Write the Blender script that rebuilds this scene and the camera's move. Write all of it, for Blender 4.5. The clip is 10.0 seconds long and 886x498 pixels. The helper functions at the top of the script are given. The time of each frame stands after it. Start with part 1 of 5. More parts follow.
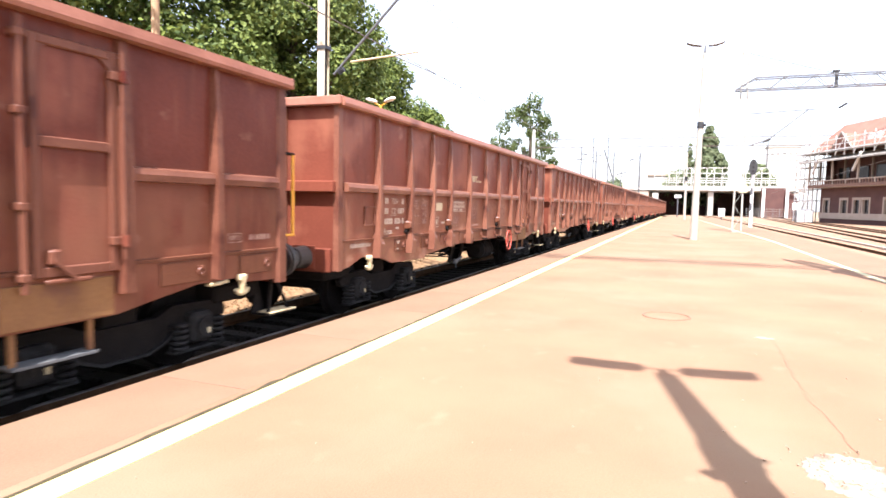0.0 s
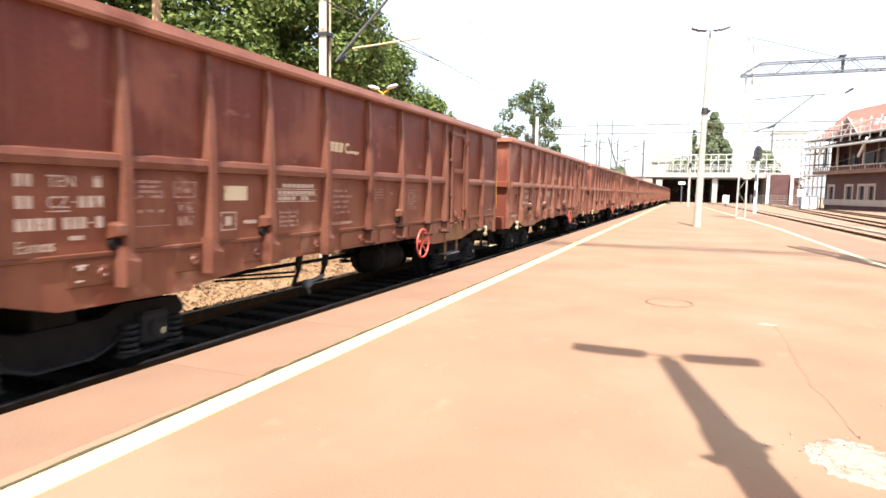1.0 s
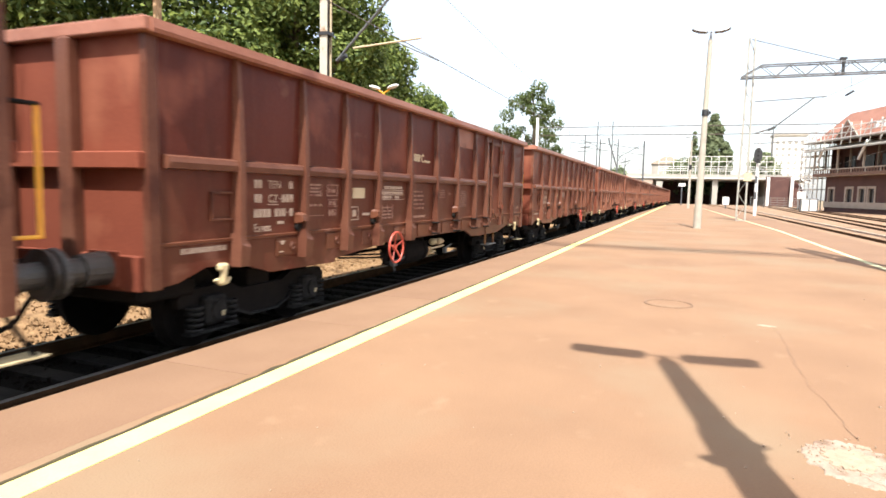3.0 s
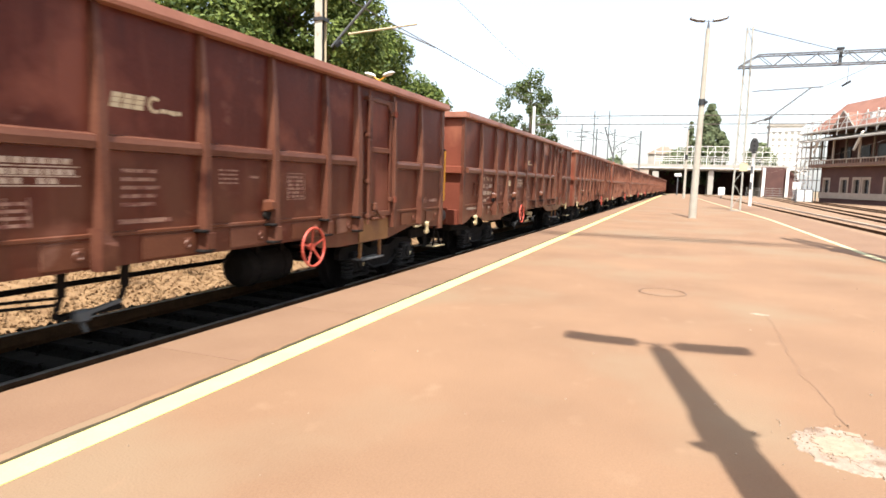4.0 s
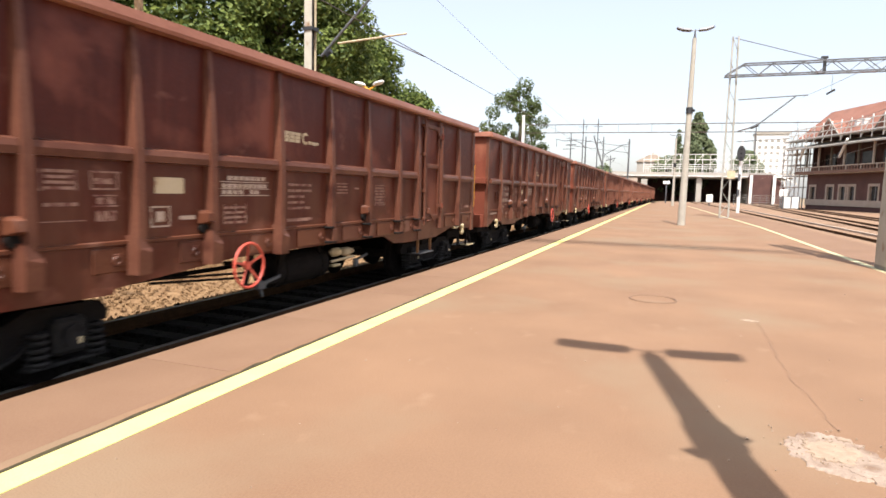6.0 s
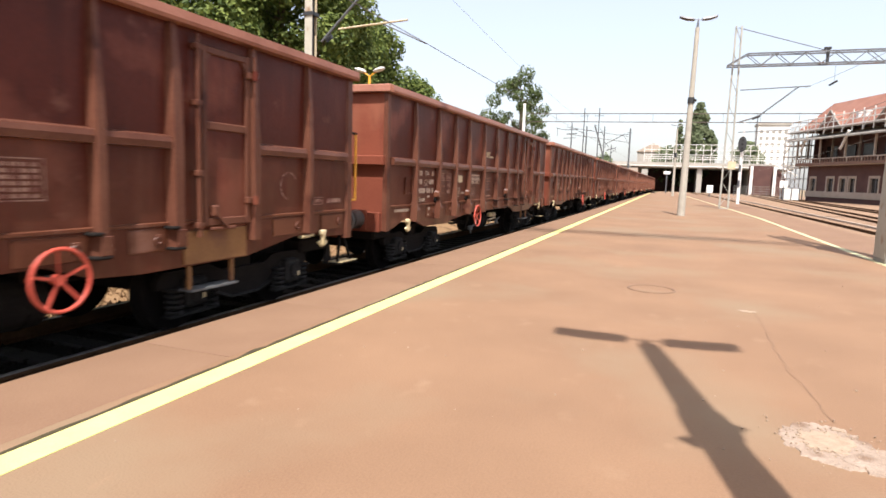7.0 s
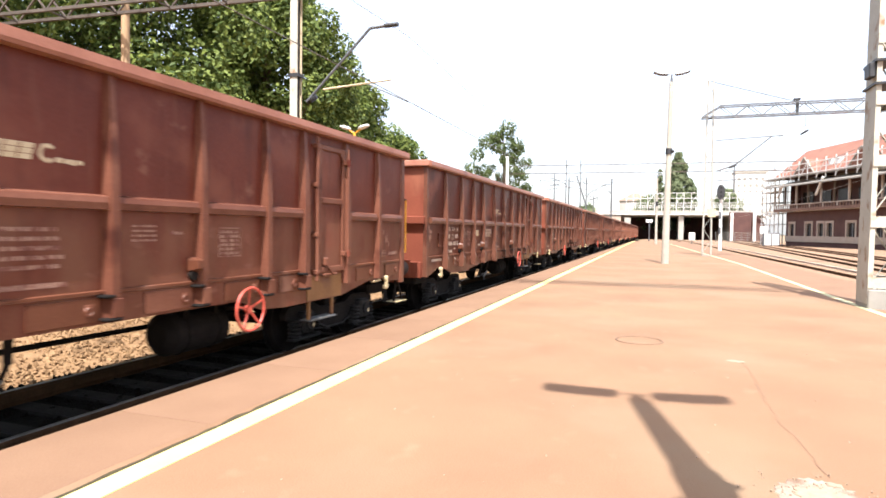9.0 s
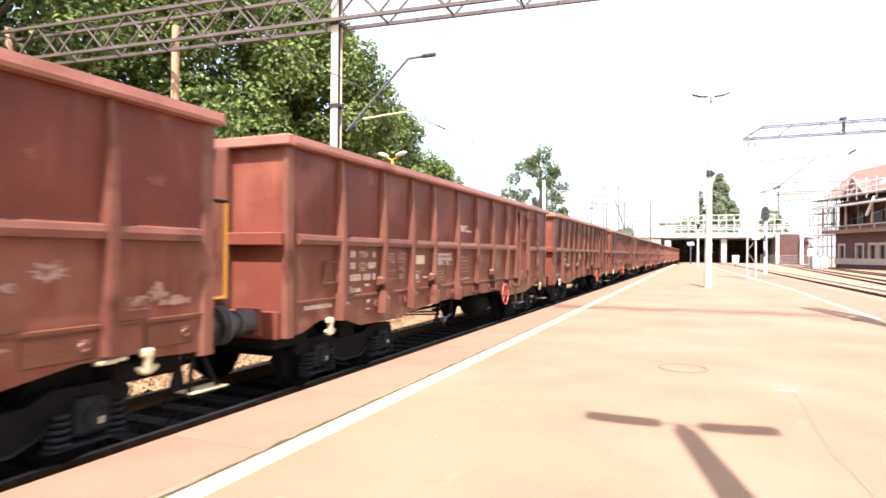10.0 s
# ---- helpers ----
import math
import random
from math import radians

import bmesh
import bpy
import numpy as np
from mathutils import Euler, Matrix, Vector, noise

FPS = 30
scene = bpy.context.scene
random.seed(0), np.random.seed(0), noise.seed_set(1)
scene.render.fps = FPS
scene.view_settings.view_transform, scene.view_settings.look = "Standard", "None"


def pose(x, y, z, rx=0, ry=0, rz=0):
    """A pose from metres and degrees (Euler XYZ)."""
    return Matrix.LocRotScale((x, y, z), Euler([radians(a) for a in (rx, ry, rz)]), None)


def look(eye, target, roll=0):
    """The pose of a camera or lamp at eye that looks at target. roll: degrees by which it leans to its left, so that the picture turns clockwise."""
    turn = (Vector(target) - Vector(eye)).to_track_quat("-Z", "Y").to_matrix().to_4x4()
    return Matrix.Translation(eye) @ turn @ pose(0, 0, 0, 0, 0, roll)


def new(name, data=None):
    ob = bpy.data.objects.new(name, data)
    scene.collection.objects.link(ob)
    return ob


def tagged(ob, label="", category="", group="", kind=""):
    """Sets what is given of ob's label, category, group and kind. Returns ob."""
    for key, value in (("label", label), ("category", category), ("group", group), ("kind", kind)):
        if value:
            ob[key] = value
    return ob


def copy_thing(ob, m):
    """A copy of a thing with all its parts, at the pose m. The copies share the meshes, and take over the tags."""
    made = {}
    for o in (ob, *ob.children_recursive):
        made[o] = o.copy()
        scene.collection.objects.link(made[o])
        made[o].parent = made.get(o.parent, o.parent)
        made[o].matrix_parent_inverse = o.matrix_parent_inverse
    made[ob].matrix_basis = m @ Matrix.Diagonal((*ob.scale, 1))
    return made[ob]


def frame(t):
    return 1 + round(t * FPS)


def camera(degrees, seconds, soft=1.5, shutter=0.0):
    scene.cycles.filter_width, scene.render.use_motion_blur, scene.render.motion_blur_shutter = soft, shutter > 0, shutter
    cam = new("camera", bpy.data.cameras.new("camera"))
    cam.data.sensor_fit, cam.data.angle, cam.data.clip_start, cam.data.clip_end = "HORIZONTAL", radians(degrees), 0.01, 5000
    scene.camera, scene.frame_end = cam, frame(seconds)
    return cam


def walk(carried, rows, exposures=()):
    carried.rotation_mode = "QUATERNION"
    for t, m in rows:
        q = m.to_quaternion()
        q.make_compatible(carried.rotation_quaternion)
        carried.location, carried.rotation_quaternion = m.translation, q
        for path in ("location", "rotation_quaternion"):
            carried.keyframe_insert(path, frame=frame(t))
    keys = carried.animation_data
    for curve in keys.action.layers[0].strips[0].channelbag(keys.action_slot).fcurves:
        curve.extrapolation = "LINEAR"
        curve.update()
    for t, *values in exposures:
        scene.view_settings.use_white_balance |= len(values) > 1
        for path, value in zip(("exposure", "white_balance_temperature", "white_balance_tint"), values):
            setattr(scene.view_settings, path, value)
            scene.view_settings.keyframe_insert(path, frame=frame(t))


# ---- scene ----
# Station platform with a goods train passing. x: right, y: along the track, z: up from the platform surface.
EYE = 1.57
cam = camera(72.2, 10.0, soft=1.6, shutter=0.22)
PATH = [
    (0, -0.013, -0.023, 0.018, 21.768, -4.303, -1.201),
    (0.5, -0.006, -0.038, 0.018, 21.604, -4.426, -0.899),
    (1, -0.009, -0.019, 0.011, 22.054, -5.457, -1.007),
    (1.5, -0.011, -0.023, 0.006, 21.543, -5.763, -1.063),
    (2, -0.002, -0.014, 0.008, 21.452, -5.304, -1.301),
    (2.5, -0.007, -0.026, 0.009, 22.009, -5.087, -1.232),
    (4, 0.010, 0.016, -0.021, 21.711, -6.450, -1.617),
    (4.5, 0.009, 0.013, -0.020, 21.042, -6.416, -1.730),
    (5, 0.003, 0.010, -0.027, 20.837, -6.617, -1.947),
    (5.5, 0.000, 0.022, -0.025, 20.917, -5.512, -1.223),
    (7, 0.004, 0.018, -0.028, 20.786, -6.730, -1.922),
    (7.5, 0.004, 0.018, -0.035, 22.132, -7.661, -1.869),
    (8, -0.002, 0.023, -0.033, 22.561, -7.773, -1.180),
    (8.5, 0.003, 0.028, 0.004, 21.185, -5.077, 0.004),
    (9, 0.011, 0.038, 0.024, 19.454, -1.814, -0.785),
    (9.5, 0.008, -0.004, 0.046, 20.012, -0.426, -0.501),
    (10, 0.006, -0.039, 0.060, 22.890, 0.424, -0.456)]
EXPOSURES = [(0.0, 1.80, 6150, 17), (0.5, 1.69, 6200, 16.5), (1.0, 1.56, 6300, 13), (2.5, 1.33, 6500, 9), (4.0, 1.22, 6500, 9.5), (5.5, 1.0, 6500, 12), (7.5, 0.93, 6500, 13.5), (8.2, 0.96, 6500, 13), (8.6, 1.06, 6500, 12.5), (9.0, 1.46, 6350, 13), (9.4, 1.68, 6200, 16), (10.0, 1.80, 6150, 17.5)]
walk(cam, [(t, pose(x, y, EYE + z, 90 + p, r, w)) for t, x, y, z, w, p, r in PATH], EXPOSURES)

# ---- light ----
SUN = Vector((0.229 * 0.525, -0.973 * 0.525, 1.0)).normalized()
world = bpy.data.worlds.new("world")
scene.world = world
world.use_nodes = True
wn = world.node_tree.nodes
sky = wn.new("ShaderNodeTexSky")
sky.sky_type, sky.sun_disc = "NISHITA", False
sky.sun_elevation, sky.sun_rotation = math.asin(SUN.z), math.atan2(SUN.x, SUN.y)
sky.air_density, sky.dust_density, sky.ozone_density = 1.0, 3.0, 1.0
wn["Background"].inputs["Strength"].default_value = 0.09
haze = wn.new("ShaderNodeMix")  # thin white summer haze over the whole sky
haze.data_type, haze.blend_type = "RGBA", "ADD"
haze.inputs[0].default_value = 1.0
haze.inputs[7].default_value = (2.95, 2.93, 2.88, 1)
world.node_tree.links.new(sky.outputs[0], haze.inputs[6])
world.node_tree.links.new(haze.outputs[2], wn["Background"].inputs["Color"])
sun_data = bpy.data.lights.new("sun", "SUN")
sun_data.energy, sun_data.angle, sun_data.color = 5.0, radians(0.55), (1.0, 0.96, 0.91)
sun = new("sun", sun_data)
sun.matrix_world = look(SUN * 60, (0, 0, 0))


# ---- materials ----
def material(name, low, high, scale=4.0, rough=0.8, metal=0.0, fine=40.0, bump=0.3, spots=None, spot_scale=2.0, spot_cut=0.6, vary=0.0,
             stretch=(1, 1, 1), spot_stretch=(1, 1, 1), streak=None, scuff=None, drip=None, dust=None, spec=0.5):
    """Two colours mixed by coarse and fine noise, an optional third in patches, and fine relief."""
    m = bpy.data.materials.new(name)
    m.use_nodes = True
    n, l = m.node_tree.nodes, m.node_tree.links
    b = n["Principled BSDF"]
    b.inputs["Roughness"].default_value, b.inputs["Metallic"].default_value = rough, metal
    co = n.new("ShaderNodeTexCoord")

    def tex(s, detail, st):
        mp = n.new("ShaderNodeMapping")
        mp.inputs["Scale"].default_value = st
        l.new(co.outputs["Object"], mp.inputs["Vector"])
        t = n.new("ShaderNodeTexNoise")
        t.inputs["Scale"].default_value, t.inputs["Detail"].default_value = s, detail
        l.new(mp.outputs[0], t.inputs["Vector"])
        return t.outputs["Fac"]

    def maths(op, a, c):
        k = n.new("ShaderNodeMath")
        k.operation = op
        for i, v in enumerate((a, c)):
            if isinstance(v, (int, float)):
                k.inputs[i].default_value = v
            else:
                l.new(v, k.inputs[i])
        return k.outputs[0]

    def mix(f, a, c):
        k = n.new("ShaderNodeMix")
        k.data_type = "RGBA"
        l.new(f, k.inputs[0])
        for i, v in ((6, a), (7, c)):
            if isinstance(v, tuple):
                k.inputs[i].default_value = (*v, 1)
            else:
                l.new(v, k.inputs[i])
        return k.outputs[2]

    def ramp(v, a, c):
        k = n.new("ShaderNodeMapRange")
        l.new(v, k.inputs[0])
        k.inputs[1].default_value, k.inputs[2].default_value = a, c
        return k.outputs[0]

    small = tex(fine, 4, stretch)
    f = maths("ADD", maths("MULTIPLY", tex(scale, 5, stretch), 0.65), maths("MULTIPLY", small, 0.35))
    if vary:
        info = n.new("ShaderNodeObjectInfo")
        f = maths("ADD", f, maths("MULTIPLY", maths("SUBTRACT", info.outputs["Random"], 0.5), vary))
    col = mix(ramp(f, 0.3, 0.7), low, high)
    if spots:
        col = mix(ramp(tex(spot_scale, 6, spot_stretch), spot_cut, spot_cut + 0.12), col, spots)
    if streak:
        col = mix(ramp(tex(2.6, 5, (1, 1.8, 0.25)), 0.56, 0.92), col, streak)
    if drip:
        col = mix(ramp(tex(4.2, 7, (1, 2.4, 0.22)), 0.57, 0.80), col, drip)
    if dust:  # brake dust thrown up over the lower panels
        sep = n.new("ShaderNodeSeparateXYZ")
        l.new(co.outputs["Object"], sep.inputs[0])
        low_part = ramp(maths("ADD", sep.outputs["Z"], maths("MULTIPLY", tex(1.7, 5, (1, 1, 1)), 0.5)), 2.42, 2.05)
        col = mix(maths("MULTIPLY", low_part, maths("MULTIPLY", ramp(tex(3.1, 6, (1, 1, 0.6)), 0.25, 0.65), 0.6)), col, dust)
    if scuff:
        col = mix(ramp(tex(2.6, 8, (1, 0.8, 1.3)), 0.63, 0.78), col, scuff)
    b.inputs["Specular IOR Level"].default_value = spec
    l.new(col, b.inputs["Base Color"])
    if bump:
        k = n.new("ShaderNodeBump")
        k.inputs["Strength"].default_value, k.inputs["Distance"].default_value = bump, 0.02
        l.new(small, k.inputs["Height"])
        l.new(k.outputs[0], b.inputs["Normal"])
    return m


PLATFORM = material("platform_asphalt", (0.158, 0.0905, 0.0515), (0.226, 0.1335, 0.0765), 0.55, 0.9, 0, 60, 0.3, (0.193, 0.129, 0.078), 0.33, 0.50, spec=0.3, scuff=(0.228, 0.142, 0.085))
EDGE = material("edge_slab", (0.155, 0.0885, 0.0525), (0.2, 0.120, 0.0725), 0.9, 0.88, 0, 50, 0.25, vary=0.12, spec=0.3)
LINE = material("line_paint", (0.528, 0.495, 0.16), (0.592, 0.56, 0.215), 3, 0.7, 0, 60, 0.15, (0.432, 0.368, 0.128), 6, 0.66)
PALE_LINE = material("worn_line_paint", (0.35, 0.33, 0.17), (0.45, 0.43, 0.25), 3, 0.75, 0, 60, 0.15, (0.21, 0.14, 0.08), 4, 0.56)
JOINT = material("joint_moss", (0.022, 0.016, 0.006), (0.055, 0.042, 0.012), 9, 0.95, 0, 60, 0.6)
PATCH = material("patch_cement", (0.20, 0.142, 0.10), (0.31, 0.238, 0.18), 7, 0.9, 0, 40, 0.8, (0.16, 0.1, 0.064), 5, 0.52)
CRUMB = material("crumb_stone", (0.2244, 0.1594, 0.1056), (0.3196, 0.2390, 0.1664), 20, 0.9, 0, 80, 0.3)
POLE = material("pole_concrete", (0.30, 0.275, 0.225), (0.40, 0.37, 0.305), 3, 0.85, 0, 50, 0.3, (0.26, 0.225, 0.17), 2, 0.62)
CONCRETE = material("concrete", (0.2125, 0.1997, 0.17), (0.2975, 0.2805, 0.2422), 3, 0.85, 0, 50, 0.3, (0.17, 0.1487, 0.119), 2, 0.6)
# Near-black: the shade under the train is put into the ballast colour.
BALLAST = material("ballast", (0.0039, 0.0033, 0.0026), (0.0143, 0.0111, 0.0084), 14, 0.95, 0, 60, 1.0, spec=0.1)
GRAVEL = material("gravel", (0.1360, 0.0764, 0.0375), (0.2880, 0.1833, 0.0938), 6, 0.95, 0, 25, 1.0, (0.0960, 0.0562, 0.0270), 1.3, 0.58, spec=0.2)
YARD_GRAVEL = material("yard_gravel", (0.1600, 0.1000, 0.0624), (0.2880, 0.1875, 0.1200), 5, 0.95, 0, 25, 1.0, (0.1152, 0.0725, 0.0456), 1.1, 0.56, spec=0.2)
# Sleepers are darkened as well, for the shade under the train.
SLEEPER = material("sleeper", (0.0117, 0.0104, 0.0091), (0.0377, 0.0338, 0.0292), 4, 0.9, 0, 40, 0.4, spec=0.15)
RAIL = material("rail_rust", (0.05, 0.027, 0.014), (0.10, 0.053, 0.026), 6, 0.9, 0.0, 40, 0.3, spec=0.08)
RAILTOP = material("rail_head", (0.13, 0.12, 0.11), (0.24, 0.225, 0.21), 6, 0.45, 0.6, 40, 0.05)
GROUND = material("far_ground", (0.1445, 0.102, 0.0638), (0.255, 0.187, 0.1105), 0.25, 0.95, 0, 5, 0.5, (0.068, 0.085, 0.0255), 0.12, 0.55)
WAGON = material("wagon_paint", (0.0890, 0.0213, 0.0121), (0.1463, 0.0384, 0.0232), 1.3, 0.34, 0, 30, 0.12, (0.1855, 0.0620, 0.0380), 0.8, 0.52, 0.2,
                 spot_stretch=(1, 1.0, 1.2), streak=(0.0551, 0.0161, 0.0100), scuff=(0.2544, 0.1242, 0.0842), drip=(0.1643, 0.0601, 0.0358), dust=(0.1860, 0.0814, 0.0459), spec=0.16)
# Far wagons: distance haze is put into a paler copy of the paint.
WAGON_PALE = material("wagon_hazed_paint", (0.1175, 0.0309, 0.0181), (0.1931, 0.0557, 0.0348), 1.3, 0.34, 0, 30, 0.12, (0.2449, 0.0899, 0.0570), 0.8, 0.52, 0.2,
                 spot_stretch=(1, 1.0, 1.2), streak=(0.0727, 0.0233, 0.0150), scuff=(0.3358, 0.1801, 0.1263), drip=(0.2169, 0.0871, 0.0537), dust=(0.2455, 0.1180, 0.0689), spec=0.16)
# Darker mix of the wagon paint.
WAGON_DARK = material("wagon_dark_paint", (0.0592, 0.0118, 0.0066), (0.0974, 0.0213, 0.0129), 1.3, 0.34, 0, 30, 0.12, (0.165, 0.050, 0.031), 0.8, 0.55, 0.2,
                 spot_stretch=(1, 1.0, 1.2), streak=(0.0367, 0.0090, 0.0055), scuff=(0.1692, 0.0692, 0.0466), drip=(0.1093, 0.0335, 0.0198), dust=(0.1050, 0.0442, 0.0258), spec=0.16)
WAGON_MID = material("wagon_midtone_paint", (0.0770, 0.0178, 0.0103), (0.1265, 0.0323, 0.0198), 1.3, 0.34, 0, 30, 0.12, (0.1604, 0.0522, 0.0322), 0.8, 0.52, 0.2,
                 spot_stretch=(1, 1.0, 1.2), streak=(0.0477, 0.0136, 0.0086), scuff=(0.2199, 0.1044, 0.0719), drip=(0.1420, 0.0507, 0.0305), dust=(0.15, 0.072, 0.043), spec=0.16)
WAGON_DUST = material("wagon_dusty_paint", (0.0834, 0.0288, 0.0156), (0.1318, 0.0492, 0.0271), 1.6, 0.34, 0, 30, 0.15, (0.1700, 0.0821, 0.0574), 2.2, 0.60, 0.2, streak=(0.0467, 0.0164, 0.0107), spec=0.16)
WAGON_EDGE = material("wagon_steel_worn", (0.1081, 0.0380, 0.0233), (0.1733, 0.0712, 0.0441), 2.0, 0.34, 0, 30, 0.15, (0.0662, 0.0214, 0.0143), 1.5, 0.56, 0.2, spec=0.16)
# The same haze, put into the colour of posts and edges.
WAGON_PALE_EDGE = material("wagon_hazed_steel", (0.1405, 0.0524, 0.0326), (0.2253, 0.0983, 0.0617), 2.0, 0.34, 0, 30, 0.15, (0.0861, 0.0295, 0.0200), 1.5, 0.56, 0.2, spec=0.16)
WAGON_DARK_EDGE = material("wagon_dark_steel", (0.0838, 0.0295, 0.0181), (0.1349, 0.0560, 0.0352), 2.0, 0.34, 0, 30, 0.15, (0.0529, 0.0174, 0.0119), 1.5, 0.56, 0.2, spec=0.16)
RUST = material("wagon_sill_rust", (0.1472, 0.0644, 0.0202), (0.23, 0.1104, 0.0368), 2.5, 0.75, 0, 30, 0.2, (0.1104, 0.0414, 0.023), 2, 0.5)
# Lighter than the sides: sunlight on the top edge is put into the colour.
RIM = material("wagon_rim_lightened", (0.2174, 0.0888, 0.0577), (0.3318, 0.1498, 0.1022), 1.6, 0.34, 0, 30, 0.15, (0.1602, 0.0577, 0.0377), 1.1, 0.58, 0.2, spec=0.16)
# Wagon paint made brighter for the sun falling on the end walls.
END_SUNLIT = material("wagon_end_sunlit_paint", (0.125, 0.031, 0.0165), (0.19, 0.052, 0.028), 1.2, 0.75, 0, 30, 0.12, (0.22, 0.075, 0.042), 0.9, 0.55, 0.2, streak=(0.085, 0.022, 0.013), spec=0.2)
BUFFER = material("buffer_grease", (0.035, 0.033, 0.031), (0.085, 0.08, 0.074), 5, 0.5, 0.2, 40, 0.3, (0.02, 0.017, 0.015), 4, 0.55)
# BOGIE_GREY and UNDER carry the shade beneath the wagons in their colour.
BOGIE_GREY = material("bogie_shaded_dust", (0.010, 0.0095, 0.009), (0.028, 0.026, 0.024), 6, 0.8, 0.0, 40, 0.4, (0.008, 0.007, 0.007), 5, 0.5, spec=0.2)
UNDER = material("grime_and_shade", (0.005, 0.004, 0.004), (0.015, 0.012, 0.010), 4, 0.85, 0.0, 40, 0.4, spec=0.12)
STENCIL = material("stencil_paint", (0.3450, 0.2532, 0.1884), (0.5060, 0.4004, 0.3180), 5, 0.7, 0, 40, 0.0, (0.1955, 0.0765, 0.0530), 13, 0.57)
FADED = material("stencil_faded", (0.2280, 0.1214, 0.0883), (0.3148, 0.1877, 0.1380), 5, 0.7, 0, 40, 0.0, (0.1411, 0.0463, 0.0320), 13, 0.48)
CREAM = material("label_cream", (0.442, 0.3485, 0.2125), (0.544, 0.4505, 0.2975), 4, 0.7, 0, 40, 0.0, (0.2805, 0.17, 0.0935), 7, 0.62)
RED = material("handwheel_red", (0.40, 0.05, 0.03), (0.52, 0.085, 0.05), 5, 0.5, 0, 40, 0.1, (0.3, 0.06, 0.04), 6, 0.62)
YELLOW = material("handrail_yellow", (0.66, 0.29, 0.02), (0.74, 0.37, 0.04), 5, 0.5, 0, 40, 0.05)
IVORY = material("hook_ivory", (0.425, 0.3315, 0.17), (0.561, 0.4675, 0.289), 6, 0.6, 0, 40, 0.1, (0.255, 0.17, 0.102), 8, 0.6)
STEEL = material("mast_paint", (0.33, 0.31, 0.245), (0.46, 0.43, 0.35), 2, 0.6, 0, 30, 0.1, (0.22, 0.125, 0.06), 2.6, 0.56)
MAST_WHITE = material("mast_white_paint", (0.24, 0.235, 0.20), (0.37, 0.36, 0.315), 2, 0.6, 0, 30, 0.1, (0.30, 0.24, 0.17), 2.6, 0.6)
STEEL_GREY = material("truss_steel", (0.075, 0.08, 0.082), (0.135, 0.14, 0.142), 2, 0.6, 0.2, 30, 0.1, (0.10, 0.06, 0.04), 2, 0.6)
TRUSS_RUST = material("truss_brown", (0.055, 0.043, 0.034), (0.11, 0.085, 0.066), 2, 0.7, 0.1, 30, 0.1)
WOODPOLE = material("wood_pole", (0.30, 0.19, 0.10), (0.42, 0.28, 0.16), 2, 0.85, 0, 30, 0.3, stretch=(3, 3, 0.3))
LAMP = material("lamp_shell", (0.07, 0.072, 0.078), (0.12, 0.122, 0.128), 3, 0.45, 0.2, 30, 0.05)
DARK = material("dark_fitting", (0.015, 0.015, 0.016), (0.03, 0.03, 0.03), 5, 0.5, 0, 30, 0.1)
WIRE = material("wire_copper", (0.10, 0.085, 0.07), (0.16, 0.14, 0.12), 5, 0.5, 0.4, 30, 0.0)
BARK = material("bark", (0.06, 0.045, 0.03), (0.13, 0.10, 0.07), 3, 0.95, 0, 20, 0.8, stretch=(2, 2, 0.4))
BRICK = material("brick_wall", (0.0600, 0.0256, 0.0213), (0.0976, 0.0448, 0.0353), 0.5, 0.9, 0, 8, 0.3, (0.0612, 0.0302, 0.0266), 0.3, 0.58)
STONE = material("stone_trim", (0.2992, 0.2384, 0.1834), (0.3890, 0.3179, 0.2540), 1, 0.85, 0, 8, 0.2)
ROOF = material("roof_tile", (0.175, 0.07, 0.0455), (0.252, 0.119, 0.0805), 0.4, 0.85, 0, 6, 0.4, (0.14, 0.0595, 0.042), 0.2, 0.58)
WHITE = material("white_paint", (0.627, 0.6175, 0.57), (0.741, 0.7315, 0.6935), 0.6, 0.7, 0, 10, 0.1, (0.475, 0.437, 0.38), 0.5, 0.62)
DECK = material("bridge_deck", (0.27, 0.25, 0.215), (0.37, 0.345, 0.30), 0.5, 0.85, 0, 8, 0.2)
GLASS = material("window_pane", (0.02, 0.019, 0.019), (0.04, 0.037, 0.036), 1, 0.2, 0, 8, 0.0, spec=0.25)


def leaf_material(name, low, high):
    m = bpy.data.materials.new(name)
    m.use_nodes = True
    n, l = m.node_tree.nodes, m.node_tree.links
    b = n["Principled BSDF"]
    b.inputs["Roughness"].default_value, b.inputs["Specular IOR Level"].default_value = 0.6, 0.2
    geo, k = n.new("ShaderNodeNewGeometry"), n.new("ShaderNodeMix")
    k.data_type = "RGBA"
    l.new(geo.outputs["Random Per Island"], k.inputs[0])
    k.inputs[6].default_value, k.inputs[7].default_value = (*low, 1), (*high, 1)
    l.new(k.outputs[2], b.inputs["Base Color"])
    t, add = n.new("ShaderNodeBsdfTranslucent"), n.new("ShaderNodeMixShader")
    l.new(k.outputs[2], t.inputs["Color"])
    add.inputs[0].default_value = 0.3
    l.new(b.outputs[0], add.inputs[1])
    l.new(t.outputs[0], add.inputs[2])
    l.new(add.outputs[0], n["Material Output"].inputs["Surface"])
    return m


LEAF = leaf_material("leaf_green", (0.036, 0.064, 0.015), (0.19, 0.232, 0.054))
# Paler and greyer: distance haze is put into this leaf colour.
LEAF_HAZED = leaf_material("leaf_hazed", (0.10, 0.13, 0.068), (0.20, 0.23, 0.12))
LEAF_DARK = leaf_material("leaf_dark", (0.045, 0.07, 0.024), (0.13, 0.165, 0.055))


